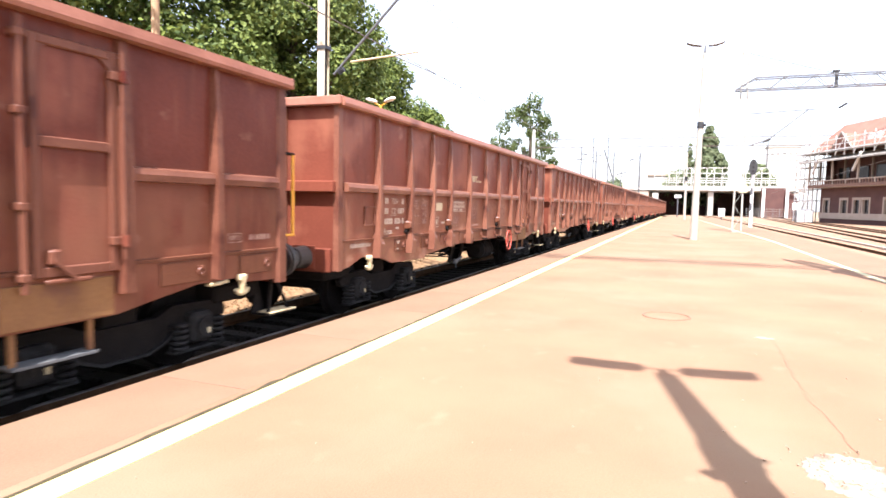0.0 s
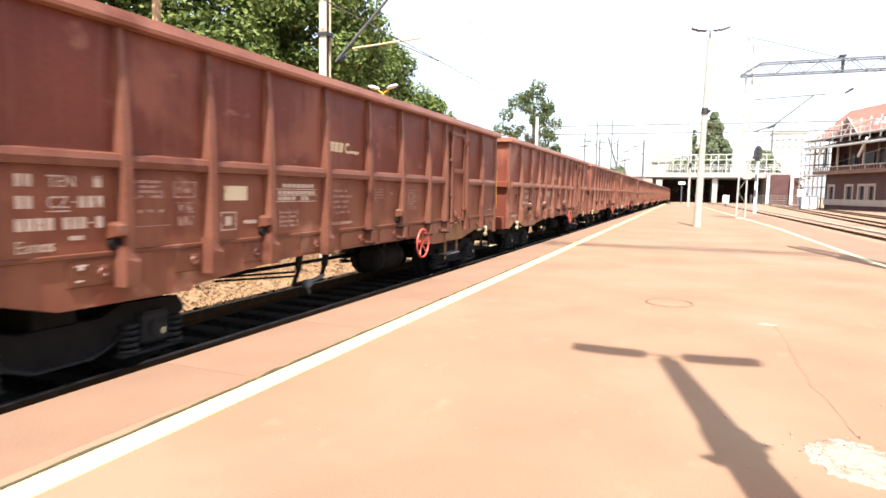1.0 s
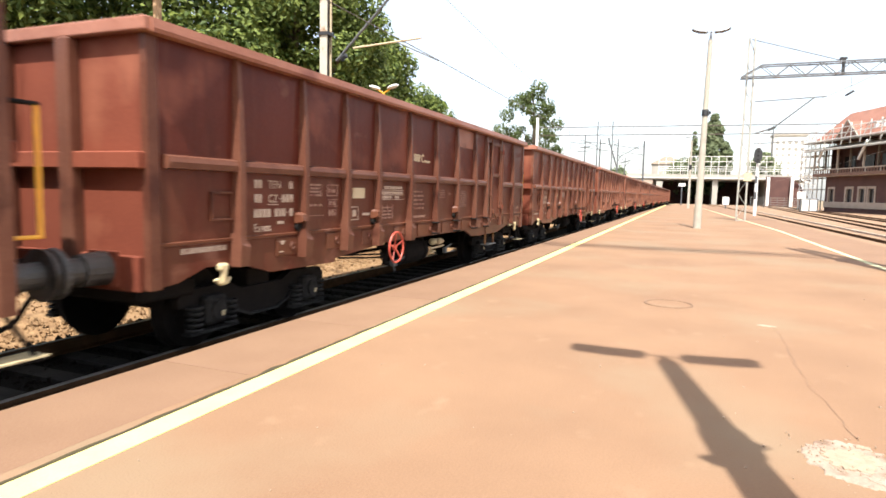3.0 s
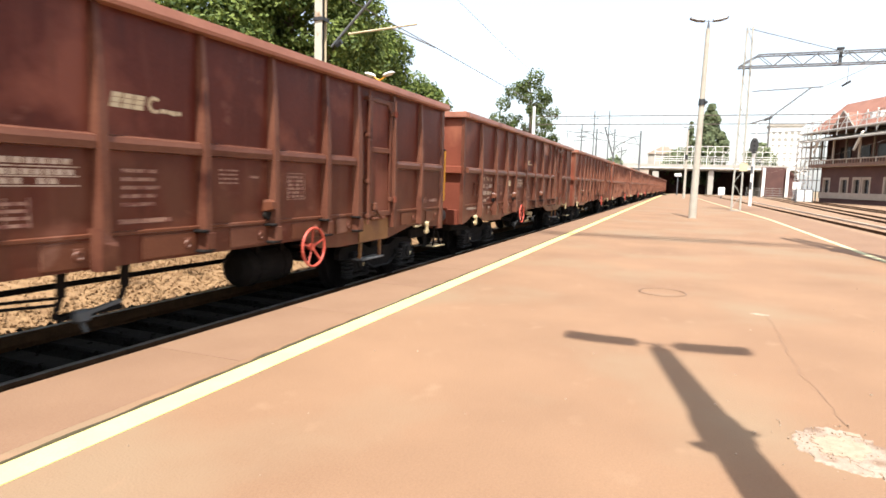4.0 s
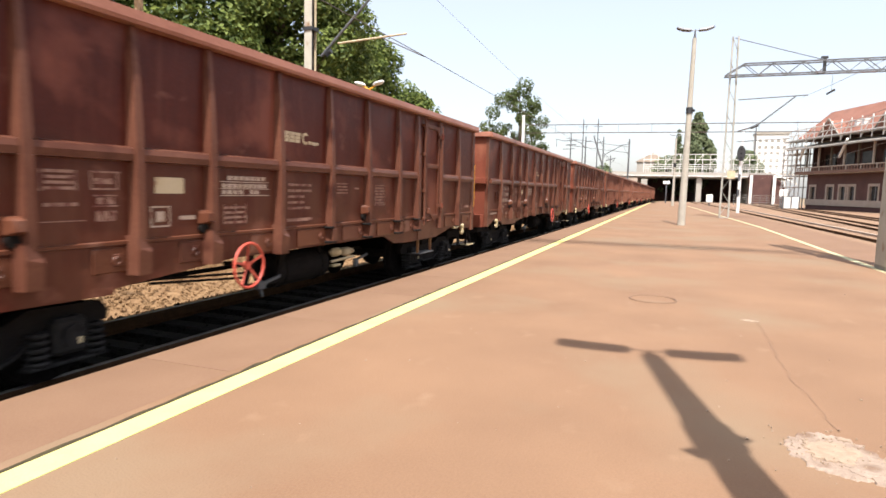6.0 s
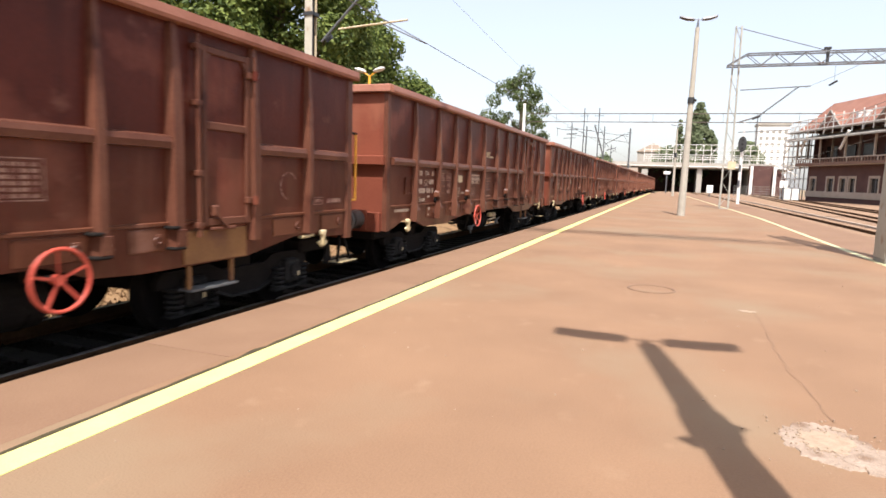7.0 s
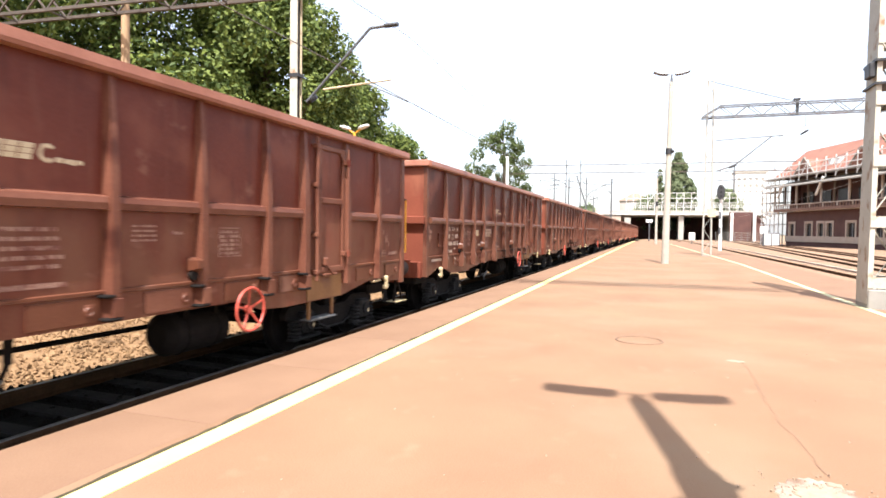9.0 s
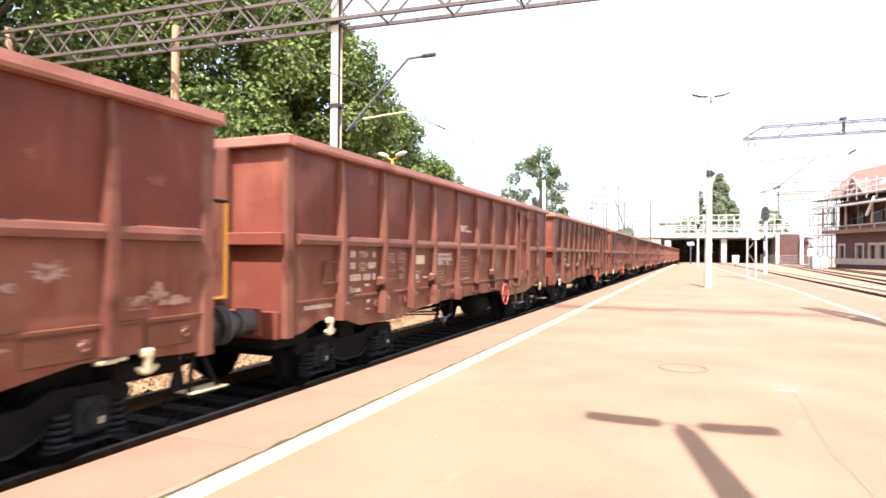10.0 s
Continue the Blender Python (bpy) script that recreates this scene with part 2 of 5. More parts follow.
# ---- shapes ----
def box(bm, x0, x1, y0, y1, z0, z1, bevel=0.0):
    m = Matrix.LocRotScale(((x0 + x1) / 2, (y0 + y1) / 2, (z0 + z1) / 2), None, (x1 - x0, y1 - y0, z1 - z0))
    made = bmesh.ops.create_cube(bm, size=1, matrix=m)["verts"]
    if bevel:
        edges = {e for v in made for e in v.link_edges}
        bmesh.ops.bevel(bm, geom=list(edges), offset=bevel, segments=1, affect="EDGES")
    return bm


def prism(bm, outline, axis, a, b):
    """A closed outline of (u, v) pushed out along the axis from a to b."""
    def at(u, v, w):
        return {"x": (w, u, v), "y": (u, w, v), "z": (u, v, w)}[axis]
    one, two = [bm.verts.new(at(u, v, a)) for u, v in outline], [bm.verts.new(at(u, v, b)) for u, v in outline]
    n = len(outline)
    faces = [bm.faces.new(one), bm.faces.new(two[::-1])]
    faces += [bm.faces.new((one[i], two[i], two[(i + 1) % n], one[(i + 1) % n])) for i in range(n)]
    bmesh.ops.recalc_face_normals(bm, faces=faces)
    return bm


def rod(bm, p, q, r, s=None, sides=8, caps=True):
    """A round bar from p to q, of radius r tapering to s."""
    p, q = Vector(p), Vector(q)
    way = q - p
    m = Matrix.Translation((p + q) / 2) @ way.to_track_quat("Z", "Y").to_matrix().to_4x4()
    bmesh.ops.create_cone(bm, cap_ends=caps, segments=sides, radius1=r, radius2=r if s is None else s, depth=way.length, matrix=m)
    return bm


def beam(bm, p, q, w, h=None):
    """A square bar from p to q."""
    p, q = Vector(p), Vector(q)
    way = q - p
    m = Matrix.Translation((p + q) / 2) @ way.to_track_quat("Z", "Y").to_matrix().to_4x4() @ Matrix.Diagonal((w, h or w, way.length, 1))
    bmesh.ops.create_cube(bm, size=1, matrix=m)
    return bm


def loft(bm, rings):
    """Joins rings of equal length into a closed body."""
    rows = [[bm.verts.new(c) for c in ring] for ring in rings]
    n, faces = len(rows[0]), []
    for a, b in zip(rows, rows[1:]):
        faces += [bm.faces.new((a[i], a[(i + 1) % n], b[(i + 1) % n], b[i])) for i in range(n)]
    faces += [bm.faces.new(rows[0][::-1]), bm.faces.new(rows[-1])]
    bmesh.ops.recalc_face_normals(bm, faces=faces)
    return bm


def torus(bm, centre, axis, big, small, n=28, k=8):
    turn = Vector(axis).to_track_quat("Z", "Y").to_matrix()
    rings = []
    for i in range(n):
        a = 2 * math.pi * i / n
        rings.append([bm.verts.new(Vector(centre) + turn @ Vector(((big + small * math.cos(b)) * math.cos(a), (big + small * math.cos(b)) * math.sin(a),
                      small * math.sin(b)))) for b in (2 * math.pi * j / k for j in range(k))])
    for i in range(n):
        for j in range(k):
            bm.faces.new((rings[i][j], rings[(i + 1) % n][j], rings[(i + 1) % n][(j + 1) % k], rings[i][(j + 1) % k]))
    return bm


def mesh_of(name, bm, mat):
    me = bpy.data.meshes.new(name)
    bm.to_mesh(me)
    bm.free()
    me.materials.append(mat)
    return me


def part(name, bm, mat, parent=None, label=""):
    ob = new(name, mesh_of(name, bm, mat))
    ob.parent = parent
    return tagged(ob, label)


def piece(name, me, parent, at=(0, 0, 0), turn=0.0):
    """An object of its own on a mesh that others share."""
    ob = new(name, me)
    ob.parent = parent
    ob.matrix_basis = pose(*at, 0, 0, turn)
    return ob


def empty(name, label, category, group="", at=None):
    ob = new(name)
    ob.empty_display_size = 0.2
    if at is not None:
        ob.matrix_basis = at
    return tagged(ob, label, category, group)


def B():
    return bmesh.new()

# ---- ground, platform and tracks ----
RAIL_Z = -0.25
TRACK_X = -5.96
BEND, RADIUS = 150.0, 300.0


def track_point(s):
    """Place and heading of the near track at s metres along it: straight, then a curve to the left."""
    if s <= BEND:
        return TRACK_X, s, 0.0
    a = (s - BEND) / RADIUS
    return TRACK_X - RADIUS * (1 - math.cos(a)), BEND + RADIUS * math.sin(a), a


def right_edge(y):
    """x of the platform's right edge."""
    return 6.85 - 0.0205 * y


def right_line(y):
    return 4.45 - 0.0078 * y - 0.034 * max(0.0, y - 35.0)


def strip(name, left, right, ys, z0, z1, mat, parent=None):
    """A slab between two lines x = left(y), right(y)."""
    bm = B()
    top = [[bm.verts.new((f(y), y, z)) for y in ys] for f, z in ((left, z1), (right, z1), (left, z0), (right, z0))]
    for i in range(len(ys) - 1):
        for a, b in ((0, 1), (1, 3), (3, 2), (2, 0)):
            bm.faces.new((top[a][i], top[b][i], top[b][i + 1], top[a][i + 1]))
    bm.faces.new((top[0][0], top[2][0], top[3][0], top[1][0]))
    bm.faces.new((top[0][-1], top[1][-1], top[3][-1], top[2][-1]))
    bmesh.ops.recalc_face_normals(bm, faces=bm.faces[:])
    return part(name, bm, mat, parent)


ground_bm = B()
for x0, x1, y0, y1 in ((-1500, 1500, -600, 2200),):
    vs = [ground_bm.verts.new(c) for c in ((x0, y0, -0.62), (x1, y0, -0.62), (x1, y1, -0.62), (x0, y1, -0.62))]
    ground_bm.faces.new(vs)
tagged(part("ground", ground_bm, GROUND), "dry sandy ground with sparse grass reaching the horizon", "ground", kind="structure")

EDGE_X = -4.31
YS = [-30, -10, 0, 10, 20, 30, 35, 40, 50, 60, 75, 100, 118]
platform = strip("platform", lambda y: -3.358, lambda y: right_line(y) + 0.14, YS, -0.6, 0.0, PLATFORM)
tagged(platform, "worn reddish asphalt platform surface with cracks and small stones", "platform", kind="structure")
tagged(strip("line_paint", lambda y: -3.205 - 0.008 * y, lambda y: -2.995 - 0.008 * y, [-30, 0, 40, 100, 118], -0.05, 0.005, LINE),
       "pale yellow safety line painted along the platform edge", "safety line", kind="structure")
joint_rng = random.Random(8)
JY = [-6 + 0.13 * i for i in range(900)]
JW = {y: joint_rng.uniform(0.014, 0.04) + 0.022 * joint_rng.random() ** 3 for y in JY}
tagged(strip("joint_moss", lambda y: -3.222 - 0.008 * y - JW[y], lambda y: -3.2 - 0.008 * y, JY, -0.05, 0.004, JOINT),
       "dark mossy joint beside the safety line", "joint", kind="structure")
tagged(strip("right_line_paint", lambda y: right_line(y) - 0.085, lambda y: right_line(y) + 0.085, YS, -0.05, 0.005, PALE_LINE),
       "worn whitish safety line along the far platform edge", "safety line", kind="structure")
tagged(strip("right_edge_paving", lambda y: right_line(y) + 0.14, lambda y: right_edge(y), YS, -0.6, -0.004, EDGE),
       "reddish paving strip outside the safety line", "paving", kind="structure")

# edge slabs along the train, each a piece of its own
edge_course = tagged(new("platform_edge_course"), "course of reddish concrete edge slabs beside the track", "platform edge", kind="structure")
slab_mesh = mesh_of("edge_slab", box(B(), EDGE_X, -3.36, 0.0, 1.994, -0.62, 0.0), EDGE)
for i in range(74):
    piece("edge_slab", slab_mesh, edge_course, (0, -30 + 2.0 * i, 0))


def bed(name, left, right, ys, z, label):
    bm = B()
    rows = [[bm.verts.new((left(y), y, -0.6)), bm.verts.new((left(y) + 0.3, y, z)), bm.verts.new((right(y) - 0.3, y, z)), bm.verts.new((right(y), y, -0.6))] for y in ys]
    for a, b in zip(rows, rows[1:]):
        for i in range(3):
            bm.faces.new((a[i], a[i + 1], b[i + 1], b[i]))
    bmesh.ops.recalc_face_normals(bm, faces=bm.faces[:])
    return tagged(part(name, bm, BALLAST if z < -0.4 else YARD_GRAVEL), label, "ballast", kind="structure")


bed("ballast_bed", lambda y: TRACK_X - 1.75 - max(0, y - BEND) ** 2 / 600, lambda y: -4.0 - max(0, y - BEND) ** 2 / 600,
    [-60, 0, 60, 120] + list(range(150, 260, 8)), -0.45, "dark track ballast under the train, shade put into its colour")


def rails(name, points, label, gauge=1.507, head=None):
    """Two rails along a line of (x, y, heading), each a flat-bottomed section with a bright head."""
    thing = tagged(new(name), label, "railway track", kind="structure")
    foot = [(-0.07, -0.17), (0.07, -0.17), (0.07, -0.155), (0.012, -0.13), (0.012, -0.045), (0.035, -0.035), (0.035, -0.006), (-0.035, -0.006), (-0.035, -0.035),
            (-0.012, -0.045), (-0.012, -0.13), (-0.07, -0.155)]
    for side in (-1, 1):
        for nm, prof, mat in (("rail", foot, RAIL), ("rail_head", [(-0.03, -0.008), (0.03, -0.008), (0.028, 0.0), (-0.028, 0.0)], head or RAILTOP)):
            loft_bm = B()
            loft(loft_bm, [[(x + math.cos(a) * (side * gauge / 2 + u), y + math.sin(a) * (side * gauge / 2 + u), RAIL_Z + v) for u, v in prof] for x, y, a in points])
            part(nm, loft_bm, mat, thing)
    return thing


near_track = rails("track_near", [track_point(s) for s in [-60, 0, 150] + list(range(160, 290, 8))], "pair of steel rails under the goods train")
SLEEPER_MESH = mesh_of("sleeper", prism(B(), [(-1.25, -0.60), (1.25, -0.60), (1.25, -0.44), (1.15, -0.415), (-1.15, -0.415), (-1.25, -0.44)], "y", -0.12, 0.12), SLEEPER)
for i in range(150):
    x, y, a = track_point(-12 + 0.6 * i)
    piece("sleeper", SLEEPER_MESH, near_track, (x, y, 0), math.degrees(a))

# gravel bank beyond the near track
bank = B()
rng = random.Random(4)
rows = []
for j in range(61):
    y = -60 + j * 4.0
    shift = max(0, y - BEND) ** 2 / 600
    rows.append([bank.verts.new((x - shift, y, z + rng.uniform(-0.05, 0.05))) for x, z in ((-7.75, -0.56), (-8.6, -0.36), (-10.5, -0.22), (-14, -0.3), (-22, -0.2), (-40, -0.1), (-80, -0.1))])
for a, b in zip(rows, rows[1:]):
    for i in range(6):
        bank.faces.new((a[i], b[i], b[i + 1], a[i + 1]))
bmesh.ops.recalc_face_normals(bank, faces=bank.faces[:])
tagged(part("gravel_bank", bank, GRAVEL), "sunlit brown gravel bank beyond the track", "gravel", kind="structure")


def scatter(name, count, spot, sizes, mat, label, seed):
    """Small rough stones as one joined part."""
    r = random.Random(seed)
    bm = B()
    for _ in range(count):
        x, y, z = spot(r)
        s = r.uniform(*sizes)
        m = Matrix.LocRotScale((x, y, z), Euler((r.uniform(0, 6), r.uniform(0, 6), r.uniform(0, 6))), (s * r.uniform(0.7, 1.4), s, s * r.uniform(0.5, 0.9)))
        vs = [bm.verts.new(m @ Vector(c)) for c in ((1, 0, 0), (-1, 0, 0), (0, 1, 0), (0, -1, 0), (0, 0, 1), (0, 0, -1))]
        for a, b, c in ((0, 2, 4), (2, 1, 4), (1, 3, 4), (3, 0, 4), (2, 0, 5), (1, 2, 5), (3, 1, 5), (0, 3, 5)):
            bm.faces.new((vs[a], vs[b], vs[c]))
    return tagged(part(name, bm, mat), label, "stones", kind="stuff")


def on_bank(r):
    """A spot on the bank's slope."""
    x = r.uniform(-10.8, -7.7)
    z = -0.36 + (x + 8.6) * -0.235 if x > -8.6 else -0.36 + (-8.6 - x) * 0.074
    return x, r.uniform(1, 34), z + r.uniform(-0.03, 0.02)


scatter("gravel_stones", 24000, on_bank, (0.018, 0.045), GRAVEL,
        "loose sunlit brown gravel stones", 5)
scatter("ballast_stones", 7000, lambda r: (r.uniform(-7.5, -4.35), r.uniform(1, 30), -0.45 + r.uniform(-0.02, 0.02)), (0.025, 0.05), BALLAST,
        "dark ballast stones between the sleepers, shade put into their colour", 6)


# ---- goods wagons ----
LENGTH, PITCH, SPEED, FIRST = 13.265, 14.51, 8.564, 7.305
POSTS = (1.16, 2.36, 3.38, 4.32, 5.51, 6.69, 7.81, 8.95, 9.80, 10.98, 12.10)
DOOR_POSTS = (9.80, 10.98)
SHEET = 1.38


def stanchion(x, y, side, broad=1.0):
    """A pressed side post: slim at the top, broadest below the waist."""
    rings = []
    for z, w, d in ((1.0, 0.12, 0.10), (1.62, 0.115, 0.10), (1.95, 0.125, 0.10), (2.15, 0.125, 0.098), (2.65, 0.105, 0.08), (3.16, 0.075, 0.05)):
        w *= broad
        rings.append([(x, y - w / 2, z), (x + side * d, y - w * 0.34, z), (x + side * d, y + w * 0.34, z), (x, y + w / 2, z)])
    return loft(B(), rings)


def post_boot(x, y, side):
    """The folded shoe over a post's foot, its upper edge slanting down towards the front."""
    rings = []
    for z0, z1, d in ((0.955, 0.955, 0.12), (1.16, 1.20, 0.135), (1.20, 1.32, 0.118)):
        rings.append([(x, y - 0.10, z1), (x + side * d, y - 0.078, z1), (x + side * d, y + 0.07, z0), (x, y + 0.09, z0)])
    return loft(B(), rings)


def lettering(text, size, mat, parent, y, z, x, label="", wide=1.0):
    """Raised paint letters on the side sheet, read from +x."""
    cu = bpy.data.curves.new("stencil", "FONT")
    cu.body, cu.size, cu.extrude = text, size, 0.0015
    tmp = bpy.data.objects.new("stencil", cu)
    scene.collection.objects.link(tmp)
    me = bpy.data.meshes.new_from_object(tmp.evaluated_get(bpy.context.evaluated_depsgraph_get()))
    bpy.data.objects.remove(tmp)
    me.transform(Matrix.Diagonal((wide, 1, 1, 1)))
    me.materials.clear()
    me.materials.append(mat)
    ob = new("stencil", me)
    ob.parent = parent
    ob.matrix_basis = pose(x, y, z, 90, 0, 90)
    return tagged(ob, label)


def bars(name, rows, mat, parent, x, label=""):
    """Short painted bars (y0, y1, z0, z1) on the side sheet."""
    bm = B()
    for y0, y1, z0, z1 in rows:
        box(bm, x - 0.003, x + 0.002, y0, y1, z0, z1)
    return tagged(part(name, bm, mat, parent, label), kind="stuff")


def digits(y0, y1, z0, z1, n):
    """n upright bars of a number's size between y0 and y1."""
    step = (y1 - y0) / n
    return [(y0 + step * i, y0 + step * (i + 0.74), z0, z1) for i in range(n)]


def build_wagon(wy, valve_fitted, seed, label, paint=WAGON, worn=WAGON_EDGE):
    length = LENGTH
    r = random.Random(seed)
    w = empty("goods_wagon", label, "goods wagon", "wagons of the goods train")
    bottom = [(0, 0.84), (0.33, 0.87), (0.70, 0.985), (1.18, 0.975), (1.75, 0.82), (3.14, 0.80), (3.16, 0.85), (4.70, 0.97), (8.48, 0.975), (8.90, 0.83), (9.40, 0.80),
              (10.90, 0.81), (11.20, 0.86), (11.85, 0.965), (12.42, 0.97), (12.60, 0.91), (length, 0.88)]
    ends = (0.12, *POSTS, length - 0.12)
    for side in (1, -1):
        a, b = (SHEET - 0.035, SHEET) if side > 0 else (-SHEET, -SHEET + 0.035)
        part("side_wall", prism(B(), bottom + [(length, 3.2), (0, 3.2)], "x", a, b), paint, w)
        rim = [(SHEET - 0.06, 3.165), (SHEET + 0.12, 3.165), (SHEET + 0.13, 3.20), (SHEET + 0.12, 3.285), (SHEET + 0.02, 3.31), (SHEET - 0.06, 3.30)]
        part("top_rim", prism(B(), [(side * u, v) for u, v in rim], "y", -0.03, length + 0.03), RIM, w, "top rim with sunlight put into its colour")
        for i, y in enumerate(POSTS):
            post = part("side_post", stanchion(side * SHEET, y, side, 1.35 if y in DOOR_POSTS else 1.0), worn, w)
            if side > 0 and i in (0, 1, 2, 3, 4):
                part("boot", post_boot(SHEET, y, side), worn, post)
        for y in (0.0, length):
            s = 1 if y == 0 else -1
            part("corner_post", loft(B(), [[(side * (SHEET - 0.05), y - s * 0.02, z), (side * (SHEET + d), y - s * 0.02, z), (side * (SHEET + d), y + s * 0.10, z),
                 (side * (SHEET - 0.02), y + s * 0.15, z)] for z, d in ((0.84, 0.035), (1.2, 0.035), (2.1, 0.03), (3.16, 0.025))]), worn, w)
        rail = [(side * SHEET, 1.975), (side * (SHEET + 0.075), 1.98), (side * (SHEET + 0.082), 2.04), (side * (SHEET + 0.07), 2.09), (side * SHEET, 2.11)]
        for y0, y1 in zip(ends, ends[1:]):
            if side > 0 and y0 == DOOR_POSTS[0]:
                continue
            part("waist_rail", prism(B(), rail, "y", y0 + 0.055, y1 - 0.055), worn, w)
        part("sill_rail", prism(B(), [(side * SHEET, 1.235), (side * (SHEET + 0.022), 1.24), (side * (SHEET + 0.022), 1.266), (side * SHEET, 1.275)], "y", 0.1, length - 0.1), WAGON_DUST, w)
    # pressed flaps with their ring latches along the platform side
    for i, (y0, y1) in enumerate(zip(ends, ends[1:])):
        if i in (0, 9):
            continue
        a = y0 + (y1 - y0) * (0.56 if i in (1, 2, 3, 4) else 0.36)
        flap = part("flap", box(B(), SHEET, SHEET + 0.016, a, y1 - 0.10, 0.995, 1.215, 0.007), WAGON_DUST if i % 3 else worn, w)
        part("latch", torus(B(), (SHEET + 0.03, y1 - 0.22, 1.10), (1, 0, 0), 0.034, 0.012, 12, 6), worn, flap)
        part("latch_plate", box(B(), SHEET + 0.016, SHEET + 0.03, y1 - 0.25, y1 - 0.17, 1.05, 1.16, 0.005), worn, flap)
    for y in (POSTS[1], POSTS[3], POSTS[6]):
        bracket = part("post_bracket", loft(B(), [[(SHEET, y - 0.16, z), (SHEET + d, y - 0.13, z), (SHEET + d, y - 0.05, z), (SHEET, y - 0.05, z)]
             for z, d in ((1.38, 0.07), (1.41, 0.125), (1.49, 0.12), (1.52, 0.05))]), WAGON_DUST, w)
        # Black disc painted for the shade in a round recess; no real opening.
        part("pivot_hole", rod(B(), (SHEET + 0.001, y - 0.10, 1.335), (SHEET + 0.05, y - 0.10, 1.335), 0.055, sides=14), UNDER, bracket, "black disc painting the shade of a round recess")
    for y in POSTS[5:9]:
        hook = part("hook", box(B(), SHEET, SHEET + 0.13, y - 0.13, y - 0.02, 1.205, 1.235, 0.01), UNDER, w)
        part("hook_foot", box(B(), SHEET, SHEET + 0.13, y - 0.11, y + 0.05, 1.0, 1.03, 0.01), UNDER, hook)
        part("hook_plate", box(B(), SHEET + 0.10, SHEET + 0.125, y - 0.06, y + 0.06, 1.03, 1.20, 0.006), worn, hook)
    # side door between the two broad posts
    door = part("side_door", box(B(), SHEET, SHEET + 0.025, 10.16, 10.92, 1.20, 3.04, 0.008), paint, w)
    for y0, y1, z0, z1 in ((10.16, 10.23, 1.20, 3.04), (10.83, 10.92, 1.20, 3.04), (10.23, 10.83, 2.965, 3.04), (10.23, 10.83, 1.20, 1.285), (10.23, 10.83, 2.20, 2.285)):
        part("door_frame", box(B(), SHEET + 0.025, SHEET + 0.06, y0, y1, z0, z1, 0.010), worn, door)
    for y, z in ((10.23, 2.965), (10.83, 2.965)):
        s = 1 if y < 10.5 else -1
        part("corner_gusset", prism(B(), [(y, z), (y + s * 0.07, z), (y, z - 0.07)], "x", SHEET + 0.025, SHEET + 0.05), worn, door)
    part("lock_rod", rod(B(), (SHEET + 0.075, 10.08, 1.10), (SHEET + 0.075, 10.08, 3.12), 0.024), worn, door)
    for z in (1.22, 1.75, 2.45, 3.0):
        part("rod_guide", box(B(), SHEET, SHEET + 0.10, 10.04, 10.12, z - 0.03, z + 0.03, 0.008), worn, door)
    for z in (1.46, 2.84):
        part("hinge", rod(B(), (SHEET + 0.11, 10.93, z - 0.05), (SHEET + 0.11, 10.93, z + 0.05), 0.034), WAGON_DARK, door)
        part("hinge_strap", box(B(), SHEET + 0.03, SHEET + 0.095, 10.82, 11.0, z - 0.035, z + 0.035, 0.006), worn, door)
    part("hinge_rod", rod(B(), (SHEET + 0.105, 10.92, 1.30), (SHEET + 0.105, 10.92, 3.05), 0.016), worn, door)
    latch = box(B(), SHEET + 0.06, SHEET + 0.10, 10.24, 10.62, 1.155, 1.19, 0.01)
    box(latch, SHEET + 0.03, SHEET + 0.10, 10.27, 10.36, 1.30, 1.42, 0.015)
    beam(latch, (SHEET + 0.09, 10.30, 1.34), (SHEET + 0.11, 10.48, 1.17), 0.03)
    part("door_latch", latch, worn, door)
    part("rusty_sill", box(B(), SHEET, SHEET + 0.018, 9.92, 10.88, 0.82, 1.16, 0.006), worn if valve_fitted else RUST, w, "" if valve_fitted else "yellowish rusty sill plate")
    # ends
    for y, s in ((0.0, 1), (length, -1)):
        def across(name, x0, x1, d0, d1, z0, z1, mat, bevel=0.012, label=""):
            lo, hi = sorted((y - s * d0, y - s * d1))
            return part(name, box(B(), x0, x1, lo, hi, z0, z1, bevel), mat, w, label)
        across("end_wall", -SHEET + 0.036, SHEET - 0.036, -0.04, 0.0, 0.84, 3.2, END_SUNLIT, 0.0)
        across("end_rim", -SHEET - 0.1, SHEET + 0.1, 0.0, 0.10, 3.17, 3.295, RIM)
        across("end_waist_rail", -SHEET + 0.01, SHEET - 0.01, 0.0, 0.11, 1.96, 2.12, END_SUNLIT)
        for x in (-0.46, 0.46):
            across("end_post", x - 0.09, x + 0.09, 0.0, 0.13, 0.9, 3.17, worn, 0.015)
        across("head_stock", -1.3, 1.3, 0.0, 0.06, 0.82, 1.16, END_SUNLIT, 0.012)
        for x in (-0.875, 0.875):
            case = part("buffer", rod(B(), (x, y - s * 0.06, 1.03), (x, y - s * 0.34, 1.03), 0.165, 0.15, 18), BUFFER, w, "greasy grey buffer")
            part("buffer_plunger", rod(B(), (x, y - s * 0.34, 1.03), (x, y - s * 0.55, 1.03), 0.12, sides=16), BUFFER, case)
            part("buffer_head", rod(B(), (x, y - s * 0.55, 1.03), (x, y - s * 0.605, 1.03), 0.23, 0.22, 22), BUFFER, case)
            part("base_plate", box(B(), x - 0.19, x + 0.19, min(y - s * 0.061, y - s * 0.085), max(y - s * 0.061, y - s * 0.085), 0.86, 1.20, 0.008), END_SUNLIT, case)
        part("draw_hook", box(B(), -0.05, 0.05, min(y, y - s * 0.40), max(y, y - s * 0.40), 0.92, 1.08, 0.02), UNDER, w)
        hose = B()
